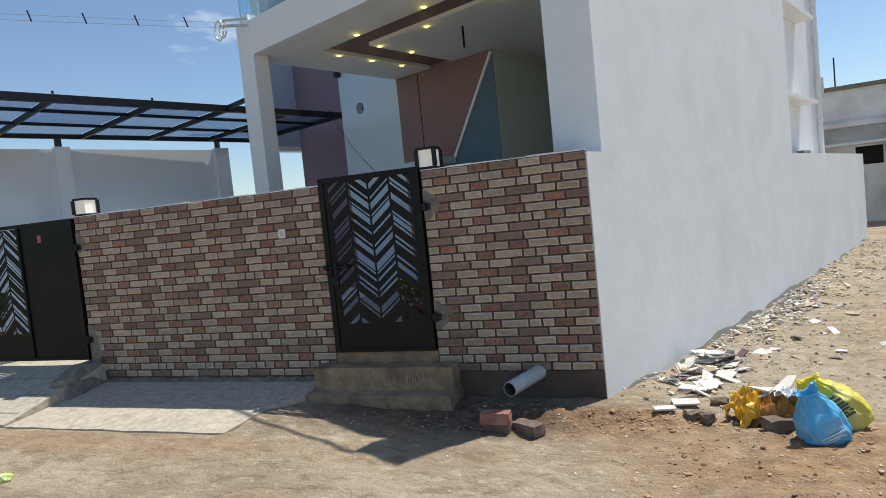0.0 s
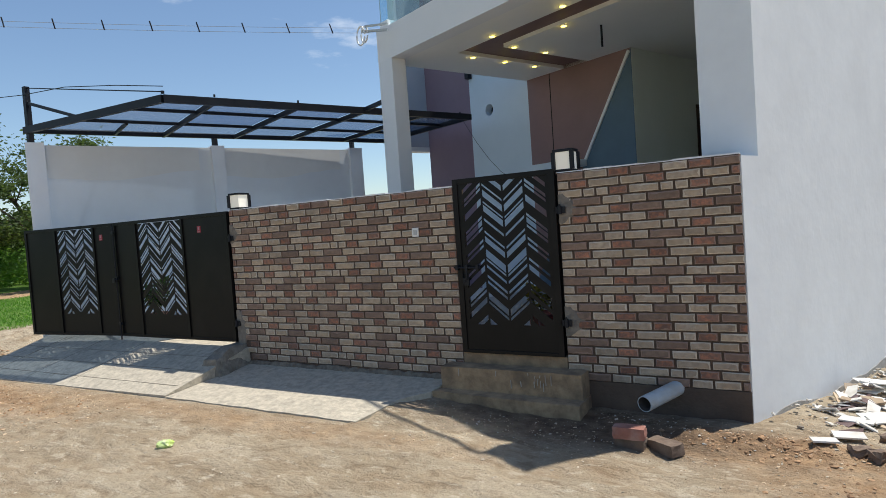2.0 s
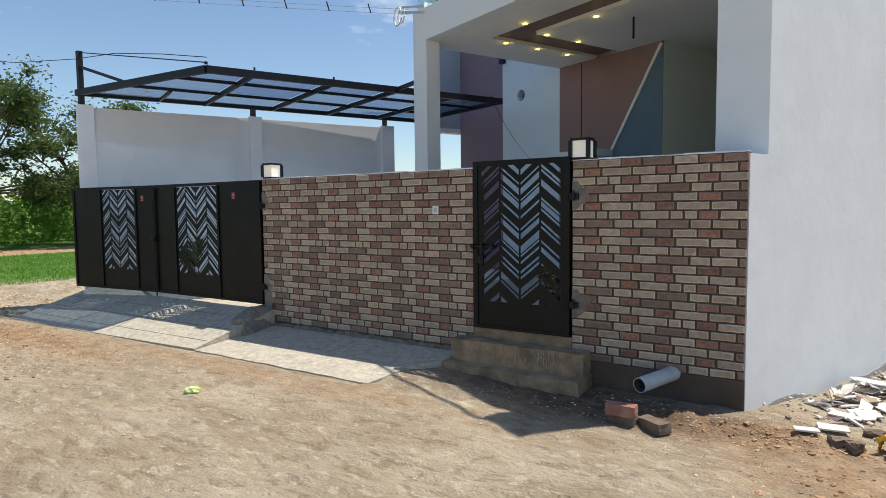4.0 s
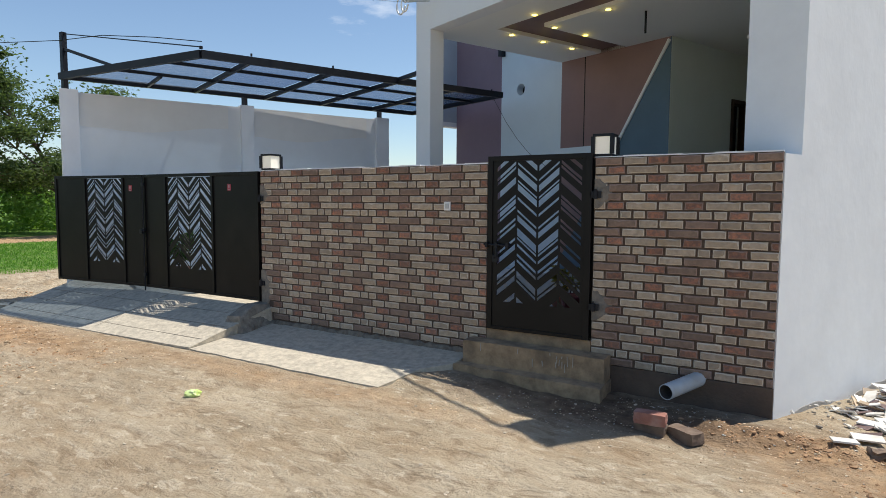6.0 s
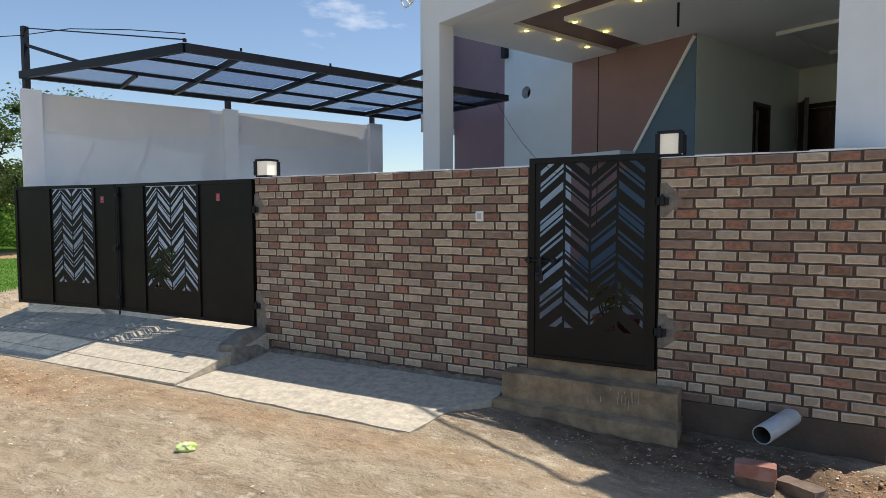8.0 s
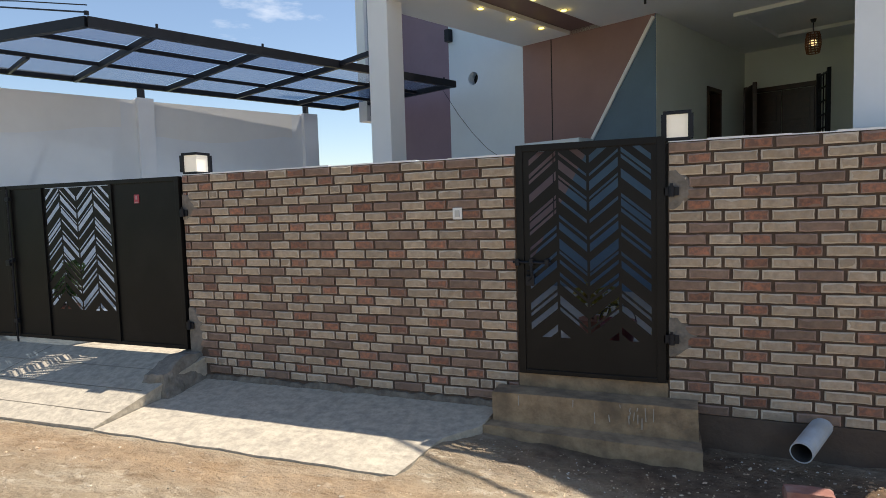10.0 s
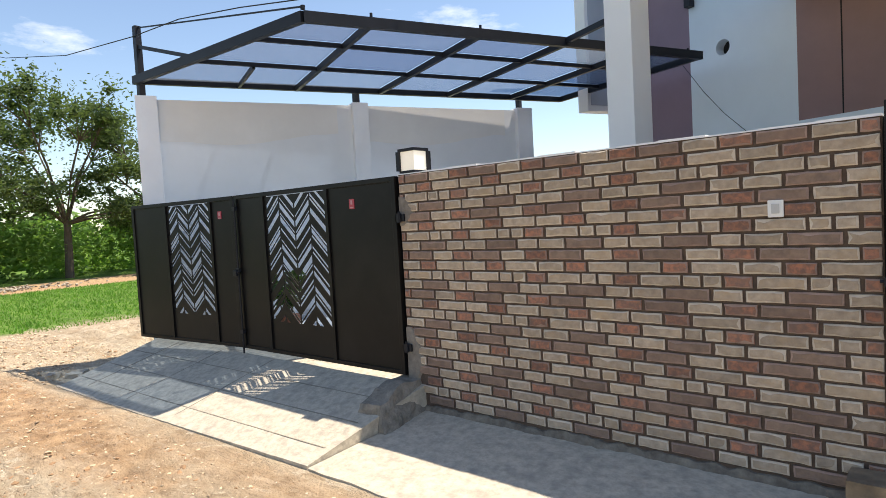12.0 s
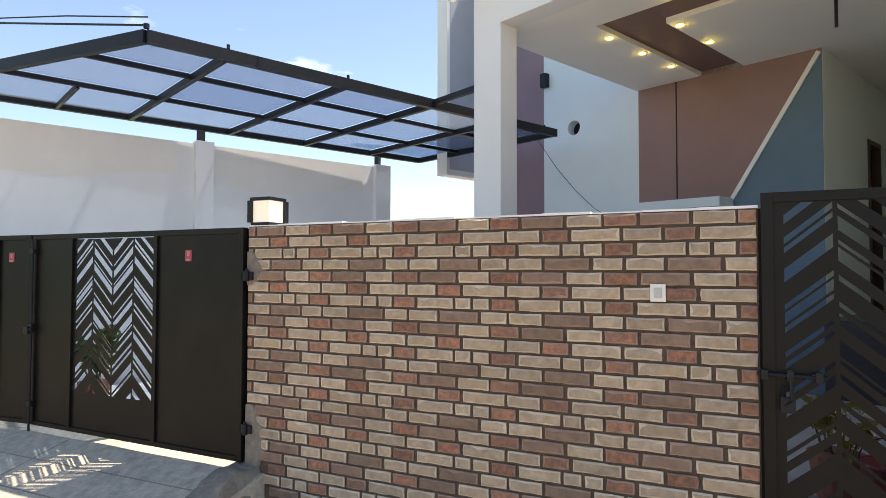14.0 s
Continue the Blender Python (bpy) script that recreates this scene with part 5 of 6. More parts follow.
gxp, gyp = rg.uniform(-24.3, -14.2, ng), rg.uniform(-2, 16, ng)
keep = gxp < -14.6 + 0.9 * np.sin(gyp * 1.3) + 0.4 * np.sin(gyp * 4.1)
gxp, gyp = gxp[keep], gyp[keep]
ng = len(gxp)
an, hh = rg.uniform(0, math.pi, ng), rg.uniform(0.03, 0.08, ng)
wx, wy = 0.012 * np.cos(an), 0.012 * np.sin(an)
le = rg.normal(0, 0.03, (ng, 2))
v = np.stack([np.stack([gxp - wx, gyp - wy, np.full(ng, -0.01)], 1), np.stack([gxp + wx, gyp + wy, np.full(ng, -0.01)], 1), np.stack([gxp + le[:, 0], gyp + le[:, 1], hh], 1)], 1).reshape(-1, 3)
tagged(new("grass", leaf_mesh("grass", v, np.arange(ng * 3).reshape(-1, 3), M_GRASS)), "bright green grass field beyond the road", "grass", kind="stuff")

# leaning stone post at the roadside
b = bmesh.new()
box(b, -0.06, 0.06, -0.06, 0.06, -0.2, 1.42, m=pose(-10.36, 2.86, 0, 0, -4, 20), bevel=0.012)
tagged(finish("stone_post", b, M_CONC), "leaning grey stone post at the roadside", "post")

# ---- building behind the rubble ----
M_OLD = mat("weathered_grey_render", (0.80, 0.80, 0.79), (0.66, 0.66, 0.65), 0.8, 0.9, bump=0.3, bump_scale=12, stain=(0.22, 0.21, 0.20), stain_scale=0.7, stain_amt=0.6)
far = thing("old_building", "low weathered white building with a parapet and a small window", "building")
FB = pose(5.0, 22.0, 0, 0, 0, -10)
def fpart(name, x0, x1, y0, y1, z0, z1, material, label=""):
    return part(name, bx(x0, x1, y0, y1, z0, z1, m=FB), material, far, label)
fpart("wall", -3.0, 1.35, 0.0, 0.25, -0.3, 2.9, M_OLD)
fpart("wall", 1.35, 2.05, 0.0, 0.25, -0.3, 1.75, M_OLD)
fpart("wall", 1.35, 2.05, 0.0, 0.25, 2.3, 2.9, M_OLD)
fpart("wall", 2.05, 16.0, 0.0, 0.25, -0.3, 2.9, M_OLD)
fpart("window", 1.35, 2.05, 0.15, 0.2, 1.75, 2.3, M_DARK, "dark window opening")
fpart("end_wall", 15.8, 16.0, 0.25, 8.0, -0.3, 2.9, M_OLD)
fpart("end_wall", -3.0, -2.8, 0.25, 8.0, -0.3, 2.9, M_OLD)
fpart("roof_slab", -3.2, 16.2, -0.7, 8.2, 2.9, 3.05, M_OLD)
fpart("sunshade", -2.9, 7.5, -0.65, -0.002, 2.36, 2.44, M_OLD)
fpart("parapet", -3.2, 16.2, -0.6, -0.4, 3.05, 4.0, M_OLD)
fpart("coping", -3.3, 16.3, -0.7, -0.35, 4.0, 4.12, M_PATCH)
fpart("pier", 0.35, 0.6, -0.72, -0.3, 3.9, 4.45, M_OLD)
fpart("pier", 3.4, 4.2, -0.6, -0.2, 4.12, 4.6, M_OLD)
part("antenna", tube(bmesh.new(), [FB @ Vector((0.9, -0.5, 4.1)), FB @ Vector((0.9, -0.5, 5.0))], 0.02, 6), M_STEEL, far)
shed = thing("compound_wall", "pale grey-blue compound wall by the old building", "wall", kind="structure")
part("panel", bx(6.35, 15.0, 18.0, 18.2, -0.3, 2.85), mat("pale_blue_grey_paint", (0.52, 0.58, 0.62), (0.45, 0.50, 0.54), 1.0, 0.85, stain=(0.35, 0.37, 0.38), stain_amt=0.5), shed)
blobs = [(6.6 + 0.5 * k, 17.2 + 0.3 * math.sin(k * 2.1), 0.05, 0.5, 0.35, 0.3) for k in range(14)]
v, f = leaf_cloud(blobs, 2600, 0.07, 14)
tagged(new("weeds", leaf_mesh("weeds", v, f, M_SHRUB)), "low green weeds before the compound wall", "weeds", kind="stuff")

# ---- loose things in front ----
def rough_block(w, d, h, seed, amount, bevel=0.008):
    rng = random.Random(seed)
    bm_ = bmesh.new()
    box(bm_, -w / 2, w / 2, -d / 2, d / 2, 0, h)
    bmesh.ops.subdivide_edges(bm_, edges=bm_.edges, cuts=2, use_grid_fill=True)
    for v_ in bm_.verts:
        k = Vector((v_.co.x / w, v_.co.y / d, (v_.co.z - h / 2) / h))
        corner = sum(1 for c_ in k if abs(c_) > 0.49)
        v_.co *= 1 - (0.02 if corner == 2 else 0.05 if corner == 3 else 0)
        v_.co += Vector((rng.uniform(-1, 1), rng.uniform(-1, 1), rng.uniform(-1, 1))) * amount
    return bm_


def put(name, bm_, material, m, label, category, group=""):
    ob = finish(name, bm_, material)
    ob.matrix_world = m
    return tagged(ob, label, category, group)


gz = ground_z
M_REDBRICK = mat("loose_red_brick", (0.36, 0.16, 0.12), (0.27, 0.12, 0.09), 12, 0.9, bump=0.5, bump_scale=60, stain=(0.42, 0.30, 0.25), stain_scale=9, stain_amt=0.5)
M_DARKBRICK = mat("dirty_brown_brick", (0.20, 0.14, 0.10), (0.13, 0.09, 0.068), 12, 0.95, bump=0.6, bump_scale=50, stain=(0.22, 0.17, 0.13), stain_scale=8, stain_amt=0.5)
put("brick", rough_block(0.21, 0.10, 0.075, 1, 0.003), M_DARKBRICK, pose(-0.72, 4.16, gz(-0.72, 4.16) - 0.01, 0, 0, -8), "dirty brown brick lying on the earth", "brick")
put("brick", rough_block(0.22, 0.11, 0.08, 2, 0.003), M_REDBRICK, pose(-0.725, 4.15, gz(-0.72, 4.16) + 0.062, 0, 0, 2), "red clay brick resting on another brick", "brick")
put("brick", rough_block(0.25, 0.11, 0.08, 3, 0.004), M_DARKBRICK, pose(-0.49, 4.15, gz(-0.49, 4.15) - 0.008, 3, -4, -38), "dark dirty brick lying on the earth", "brick")
# drain pipe out of the wall
dp = thing("drain_pipe", "grey plastic drain pipe sticking out of the wall", "pipe")
pa, pb = Vector((-0.70, 4.53, 0.165)), Vector((-0.50, 5.0, 0.20))
b = bmesh.new()
ax = (pb - pa).normalized()
sd = ax.cross(Vector((0, 0, 1))).normalized()
uu = sd.cross(ax)
def prg(p_, r_):
    return [b.verts.new(p_ + sd * r_ * math.cos(2 * math.pi * k / 24) + uu * r_ * math.sin(2 * math.pi * k / 24)) for k in range(24)]
o0, o1, i0, i1 = prg(pa, 0.060), prg(pb, 0.060), prg(pa, 0.054), prg(pa + ax * 0.4, 0.054)
for k in range(24):
    j = (k + 1) % 24
    b.faces.new((o0[k], o1[k], o1[j], o0[j]))
    b.faces.new((o0[k], o0[j], i0[j], i0[k]))
part("tube", b, M_PIPE, dp, smooth=False)
b = bmesh.new()
i0, i1 = prg(pa + ax * 0.002, 0.0535), prg(pa + ax * 0.42, 0.0535)
for k in range(24):
    j = (k + 1) % 24
    b.faces.new((i0[k], i0[j], i1[j], i1[k]))
b.faces.new(i1)
part("inside", b, M_PIPE_IN, dp, "dark inside of the pipe")

# crumpled green packet on the road
rg2 = random.Random(12)
b = bmesh.new()
bmesh.ops.create_icosphere(b, subdivisions=3, radius=0.06)
for v_ in b.verts:
    k = 1 + 0.28 * noise.noise(v_.co * 30) + 0.12 * noise.noise(v_.co * 70)
    v_.co = Vector((v_.co.x * 1.15 * k, v_.co.y * 0.8 * k, v_.co.z * 0.62 * k))
M_PACK = mat("green_plastic_packet", (0.45, 0.62, 0.06), (0.70, 0.78, 0.45), 18, 0.35)
put("packet", b, M_PACK, pose(-4.05, 2.90, gz(-4.05, 2.9) + 0.03, 0, 0, 25), "crumpled bright green plastic packet on the road", "litter")

# ---- rubble and bags beside the side wall ----
M_BLUE = mat("blue_woven_plastic", (0.12, 0.50, 0.80), (0.08, 0.40, 0.70), 5, 0.45, bump=0.25, bump_scale=120, stain=(0.45, 0.60, 0.70), stain_scale=9, stain_amt=0.5)
M_YEL = mat("yellow_woven_plastic", (0.72, 0.62, 0.06), (0.60, 0.50, 0.05), 5, 0.45, bump=0.25, bump_scale=120, stain=(0.55, 0.50, 0.28), stain_scale=5, stain_amt=0.6)
M_YEL2 = mat("bright_yellow_plastic", (0.80, 0.66, 0.03), (0.70, 0.55, 0.03), 6, 0.35)
M_PRINT = mat("dark_print", (0.10, 0.09, 0.03), (0.08, 0.07, 0.03), 9, 0.6)
M_ORG = mat("orange_plastic_sheet", (0.62, 0.26, 0.03), (0.40, 0.15, 0.03), 9, 0.5, stain=(0.20, 0.08, 0.03), stain_scale=9, stain_amt=0.7)
M_YEL3 = mat("golden_yellow_plastic", (0.85, 0.50, 0.02), (0.74, 0.40, 0.02), 7, 0.4, stain=(0.45, 0.22, 0.03), stain_scale=9, stain_amt=0.4)
M_WHITER0 = mat("white_plastic_scrap", (0.72, 0.75, 0.78), (0.58, 0.61, 0.64), 12, 0.35)
M_TILEW = mat("broken_white_tile", (0.74, 0.72, 0.68), (0.64, 0.61, 0.56), 6, 0.35, rnd=0.12, stain=(0.42, 0.35, 0.26), stain_scale=7, stain_amt=0.5)
M_TILEB = mat("broken_tan_tile", (0.42, 0.31, 0.20), (0.32, 0.23, 0.15), 6, 0.6, rnd=0.25)
M_TILEM = mat("broken_maroon_tile", (0.16, 0.10, 0.095), (0.12, 0.08, 0.075), 6, 0.4, rnd=0.2)


def shard(w, d, seed):
    rng = random.Random(seed)
    n_ = rng.choice((4, 4, 4, 5, 3))
    poly = []
    for k in range(n_):
        a = 2 * math.pi * k / n_ + rng.uniform(-0.25, 0.25) + 0.78
        poly.append((w * 0.65 * math.cos(a) * rng.uniform(0.8, 1.1), d * 0.65 * math.sin(a) * rng.uniform(0.8, 1.1)))
    return prism(bmesh.new(), poly, 0.0, 0.010)


def crumpled(name, w, d, h, seed, material, m, label):
    """A crumpled plastic sheet thrown over rubble: sharp folds and a torn edge."""
    bm_ = bmesh.new()
    n_ = 26
    grid = []
    for a in range(n_ + 1):
        row = []
        for c in range(n_ + 1):
            p_, q_ = a / n_ * 2 - 1, c / n_ * 2 - 1
            rr = math.hypot(p_, q_)
            tear = 1 + 0.30 * noise.noise((p_ * 2.2 + seed, q_ * 2.2, 0)) + 0.12 * noise.noise((p_ * 6 + seed, q_ * 6, 1))
            x_, y_ = p_ * tear * (0.75 + 0.25 / max(1.0, rr)), q_ * tear * (0.75 + 0.25 / max(1.0, rr))
            wv = Vector((x_ * 1.6 + seed, y_ * 1.6, seed * 0.3))
            k_ = noise.noise_vector(wv)
            fold = 1 - 2.4 * abs(noise.noise(wv * 1.1 + k_ * 0.6))
            fold2 = 1 - 2.2 * abs(noise.noise(wv * 3.7 + k_ * 1.3))
            lump = max(0.0, 1 - 0.55 * rr * rr)
            z_ = h * (lump * (0.50 + 0.42 * fold) + 0.09 * fold2 * (0.4 + lump))
            row.append(bm_.verts.new((x_ * w / 2 + 0.10 * w * k_.x, y_ * d / 2 + 0.10 * d * k_.y, max(0.004, z_))))
        grid.append(row)
    for a in range(n_):
        for c in range(n_):
            bm_.faces.new((grid[a][c], grid[a + 1][c], grid[a + 1][c + 1]))
            bm_.faces.new((grid[a][c], grid[a + 1][c + 1], grid[a][c + 1]))
    ob = finish(name, bm_, material)
    ob.matrix_world = m
    return tagged(ob, label, "plastic sheet")


def bag(w, d, h, seed, body, mouth, m, label, bars, mouth_label=""):
    """A filled woven sack: full belly, creased shoulders and a crumpled open mouth."""
    t_ = thing("sack", label, "sack", at=m)
    wp = ((0, 0.66), (0.06, 0.92), (0.25, 1.0), (0.5, 0.92), (0.72, 0.66), (0.86, 0.42), (0.93, 0.38), (1.0, 0.52))
    def profile(k):
        for (a0, v0), (a1, v1) in zip(wp, wp[1:]):
            if k <= a1:
                u_ = (k - a0) / (a1 - a0)
                u_ = u_ * u_ * (3 - 2 * u_)
                return v0 + (v1 - v0) * u_
        return wp[-1][1]
    def skin(k, a, grow=0.0):
        c_, s_ = math.cos(a), math.sin(a)
        p_ = 0.62
        x_, y_ = math.copysign(abs(c_) ** p_, c_), math.copysign(abs(s_) ** p_, s_)
        pl_ = 0.16 * max(0.0, k - 0.35) * math.sin(7 * a + seed + 5 * noise.noise((c_ * 1.2, s_ * 1.2, seed)))
        cr = 0.13 * (0.4 - abs(noise.noise((c_ * 1.7 + seed, s_ * 1.7, k * 3.5))) * 2) + 0.06 * (0.4 - abs(noise.noise((c_ * 4.1, s_ * 4.1 + seed, k * 8))) * 2)
        r_ = profile(k) * (1 + pl_ + cr) + grow
        thin = 1 - 0.45 * max(0.0, (k - 0.5) / 0.5)
        z_ = h * k * (1 + 0.07 * noise.noise((c_ * 1.5, s_ * 1.5, seed + 3)) * k) + 0.03 * h * (k > 0.9) * math.sin(2 * a + seed)
        return Vector((x_ * r_ * w / 2 + 0.10 * w * k * k * math.sin(seed), y_ * r_ * thin * d / 2, z_))
    n_, rows_ = 72, 40
    for name_, k0, k1, mt, lb in (("body", 0, 30, body, ""), ("mouth", 30, rows_, mouth, mouth_label)):
        bm_ = bmesh.new()
        rings = [[bm_.verts.new(skin(r / rows_, 2 * math.pi * q / n_)) for q in range(n_)] for r in range(k0, k1 + 1)]
        if name_ == "mouth":
            for g_, k_ in ((-0.06, 0.97), (-0.12, 0.85), (-0.16, 0.76)):
                rings.append([bm_.verts.new(skin(k_, 2 * math.pi * q / n_, g_)) for q in range(n_)])
        else:
            bm_.faces.new(rings[0][::-1])
        for r0, r1 in zip(rings, rings[1:]):
            for q in range(n_):
                bm_.faces.new((r0[q], r0[(q + 1) % n_], r1[(q + 1) % n_], r1[q]))
        if name_ == "mouth":
            bm_.faces.new(rings[-1])
        part(name_, bm_, mt, t_, lb, smooth=True)
    for k0, k1, a0, a1, mt in bars:
        bm_ = bmesh.new()
        lo_ = [skin(k_, a_, 0.0) for k_, a_ in ((k0, a0), (k0, a1), (k1, a1), (k1, a0))]
        hi_ = [skin(k_, a_, 0.05) for k_, a_ in ((k0, a0), (k0, a1), (k1, a1), (k1, a0))]
        vl, vh = [bm_.verts.new(p_) for p_ in lo_], [bm_.verts.new(p_) for p_ in hi_]
        bm_.faces.new(vh)
        for q in range(4):
            bm_.faces.new((vl[q], vl[(q + 1) % 4], vh[(q + 1) % 4], vh[q]))
        part("print_mark", bm_, mt, t_, "printed mark")
    return t_


M_INK = mat("pale_print", (0.55, 0.72, 0.85), (0.45, 0.64, 0.78), 9, 0.5)
front_ = -math.pi / 2
bag(0.27, 0.23, 0.38, 1.2, M_BLUE, M_BLUE, pose(1.36, 4.10, gz(1.36, 4.10) - 0.02, 8, -24, 8), "full light blue woven sack leaning on the rubble",
    [(0.20 + 0.05 * q, 0.225 + 0.05 * q, front_ - 0.25, front_ + 0.45 - 0.15 * (q % 2), M_INK) for q in range(3)])
bag(0.30, 0.25, 0.40, 4.4, M_YEL, M_YEL2, pose(1.56, 4.36, gz(1.56, 4.38) - 0.02, 4, -36, -6), "full yellow woven sack leaning behind a blue sack",
    [(0.62 - 0.05 * q, 0.65 - 0.05 * q, front_ - 0.1, front_ + (0.40 if q % 2 else 0.32), M_PRINT) for q in range(7)], "bright yellow folded mouth of the sack")
crumpled("plastic_sheet", 0.32, 0.28, 0.27, 9.0, M_YEL3, pose(0.99, 4.45, gz(0.99, 4.45) - 0.01, 0, 0, 25), "torn golden yellow plastic sheet heaped over rubble")
crumpled("plastic_sheet", 0.34, 0.28, 0.24, 3.7, M_ORG, pose(1.14, 4.42, gz(1.14, 4.42) - 0.01, 0, 0, -12), "crumpled muddy orange plastic sheet over a broken brick")
crumpled("plastic_sheet", 0.16, 0.12, 0.07, 6.1, M_WHITER0, pose(1.21, 4.37, gz(1.21, 4.37) + 0.17, 0, 12, 30), "scrap of crumpled white plastic on an orange sheet")
for i, (x, y, z_, rz, ry) in enumerate(((1.13, 4.44, 0.21, 35, -14), (1.20, 4.46, 0.24, 50, -20), (1.05, 4.42, 0.19, 10, 8))):
    put("tile_shard", shard(0.20, 0.07, 300 + i), M_TILEW, pose(x, y, gz(x, y) + z_, 8, ry, rz), "broken white floor tile on the orange plastic", "tile shard", "broken tiles by the side wall")
put("brick", rough_block(0.20, 0.11, 0.085, 22, 0.007), M_DARKBRICK, pose(1.12, 4.24, gz(1.12, 4.24) - 0.005, 0, 4, 20), "brown broken brick in front of an orange bag", "brick")
for i, (x, y, w_, a) in enumerate(((0.62, 4.42, 0.11, 30), (0.82, 4.86, 0.10, -20), (0.70, 4.36, 0.09, 60))):
    put("brick", rough_block(w_ * 1.1, w_ * 0.8, 0.06, 30 + i, 0.01), M_DARKBRICK, pose(x, y, gz(x, y) - 0.005, 0, 5, a), "broken brown brick lump among the rubble", "brick", "brick lumps by the wall")
# nearly whole tiles lying before the heap
for i, (x, y, w_, d_, rx, rz) in enumerate(((0.58, 4.80, 0.19, 0.12, 2, 8), (0.66, 5.28, 0.22, 0.15, -3, -14), (0.78, 5.42, 0.21, 0.13, 5, 22), (0.43, 4.45, 0.15, 0.10, -4, 12), (0.92, 5.85, 0.24, 0.12, 14, -30), (1.06, 5.98, 0.26, 0.10, -12, 35))):
    b = bmesh.new()
    box(b, -w_ / 2, w_ / 2, -d_ / 2, d_ / 2, 0, 0.012, bevel=0.002)
    put("white_tile", b, M_TILEW, pose(x, y, gz(x, y) + 0.016, rx, 0, rz), "nearly whole white floor tile lying on the earth", "tile", "whole tiles by the side wall")
rg3 = random.Random(77)
for k in range(190):
    s_ = rg3.choice((0.75, 1.0, 1.1, 1.25, 1.4, 1.7, 2.2, 2.8, 3.4, 4.0, 4.8, 5.6))
    off = abs(rg3.gauss(0.10, 0.22)) + 0.08
    if k < 40:
        s_, off = rg3.uniform(1.1, 1.9), 0.12 + abs(rg3.gauss(0.18, 0.16))
    elif k > 130:
        s_, off = rg3.gauss(4.6, 0.9), 0.06 + abs(rg3.gauss(0.05, 0.28))
    elif k > 94:
        s_, off = rg3.uniform(1.2, 9.0), 0.3 + rg3.uniform(0, 1.6)
    elif k < 52:
        s_, off = rg3.uniform(0.2, 0.9), 0.35 + rg3.uniform(0, 0.35)
    q = SIDE @ Vector((off, s_, 0))
    heap = 0.16 * math.exp(-((s_ - 1.5) / 0.35) ** 2 - ((off - 0.25) / 0.18) ** 2) * rg3.uniform(0.1, 1)
    w_ = rg3.uniform(0.06, 0.125) if k < 40 else rg3.uniform(0.035, 0.11) if s_ < 2.4 and k <= 94 else rg3.uniform(0.03, 0.09)
    mtl = rg3.choices((M_TILEW, M_TILEB, M_TILEM), (0.62, 0.26, 0.12))[0]
    put("tile_shard", shard(w_ * rg3.uniform(1.2, 2.4), w_, k), mtl,
        pose(q.x, q.y, gz(q.x, q.y) + 0.006 + heap, rg3.gauss(0, 14), rg3.gauss(0, 14), rg3.uniform(0, 360)),
        "broken %s floor tile on the rubble" % {"broken_white_tile": "white", "broken_tan_tile": "tan", "broken_maroon_tile": "maroon"}[mtl.name], "tile shard", "broken tiles by the side wall")


def pebbles(name, places, material, label, seed):
    rng = random.Random(seed)
    vs, fs = [], []
    ico = bmesh.new()
    bmesh.ops.create_icosphere(ico, subdivisions=1, radius=1.0)
    base = [v_.co.copy() for v_ in ico.verts]
    tris = [tuple(v_.index for v_ in f_.verts) for f_ in ico.faces]
    ico.free()
    for x, y, r, z in places:
        o = len(vs)
        st_ = Vector((rng.uniform(0.8, 1.4), rng.uniform(0.65, 1.1), rng.uniform(0.45, 0.8))) * r
        turn = Matrix.Rotation(rng.uniform(0, 6.3), 3, "Z")
        for q in base:
            w_ = turn @ Vector((q.x * st_.x, q.y * st_.y, q.z * st_.z)) * rng.uniform(0.55, 1.25)
            vs.append((x + w_.x, y + w_.y, z + w_.z))
        fs += [tuple(i + o for i in t_) for t_ in tris]
    me = bpy.data.meshes.new(name)
    me.from_pydata(vs, [], fs)
    me.materials.append(material)
    return tagged(new(name, me), label, name.replace("_", " "), kind="stuff")


M_STONE = mat("road_stones", (0.56, 0.48, 0.37), (0.40, 0.33, 0.245), 7, 0.95, rnd=0.35, bump=0.4)
M_CRUMB = mat("brown_earth_crumbs", (0.56, 0.43, 0.29), (0.42, 0.31, 0.205), 6, 0.95, rnd=0.4, bump=0.4)
M_CLOD = mat("orange_earth_clods", (0.44, 0.27, 0.15), (0.30, 0.18, 0.098), 6, 0.95, rnd=0.25, bump=0.5)
M_GREYR = mat("grey_rubble", (0.38, 0.335, 0.27), (0.24, 0.205, 0.16), 6, 0.95, rnd=0.35, bump=0.4)
M_WHITER = mat("white_rubble_chips", (0.66, 0.63, 0.57), (0.50, 0.46, 0.40), 6, 0.9, rnd=0.25)
rp_ = random.Random(5)


def free(x, y):
    return not ((-9.9 < x < -5.25 and y > 3.65) or (-5.5 < x < -2.7 and y > 3.72) or (-2.9 < x < -1.15 and y > 4.5) or (y > 4.85 and x < 0.05) or (x > -0.3 and (SIDE.inverted() @ Vector((x, y, 0))).x < 0.02 and y > 4.9))


def scatter(n_, x0, x1, y0, y1, r0, r1, gauss=False):
    out = []
    while len(out) < n_:
        x, y = (rp_.gauss((x0 + x1) / 2, (x1 - x0) / 4), rp_.gauss((y0 + y1) / 2, (y1 - y0) / 4)) if gauss else (rp_.uniform(x0, x1), rp_.uniform(y0, y1))
        if free(x, y):
            r = r0 + (r1 - r0) * rp_.random() ** 3
            out.append((x, y, r, gz(x, y) - r * 0.05))
    return out


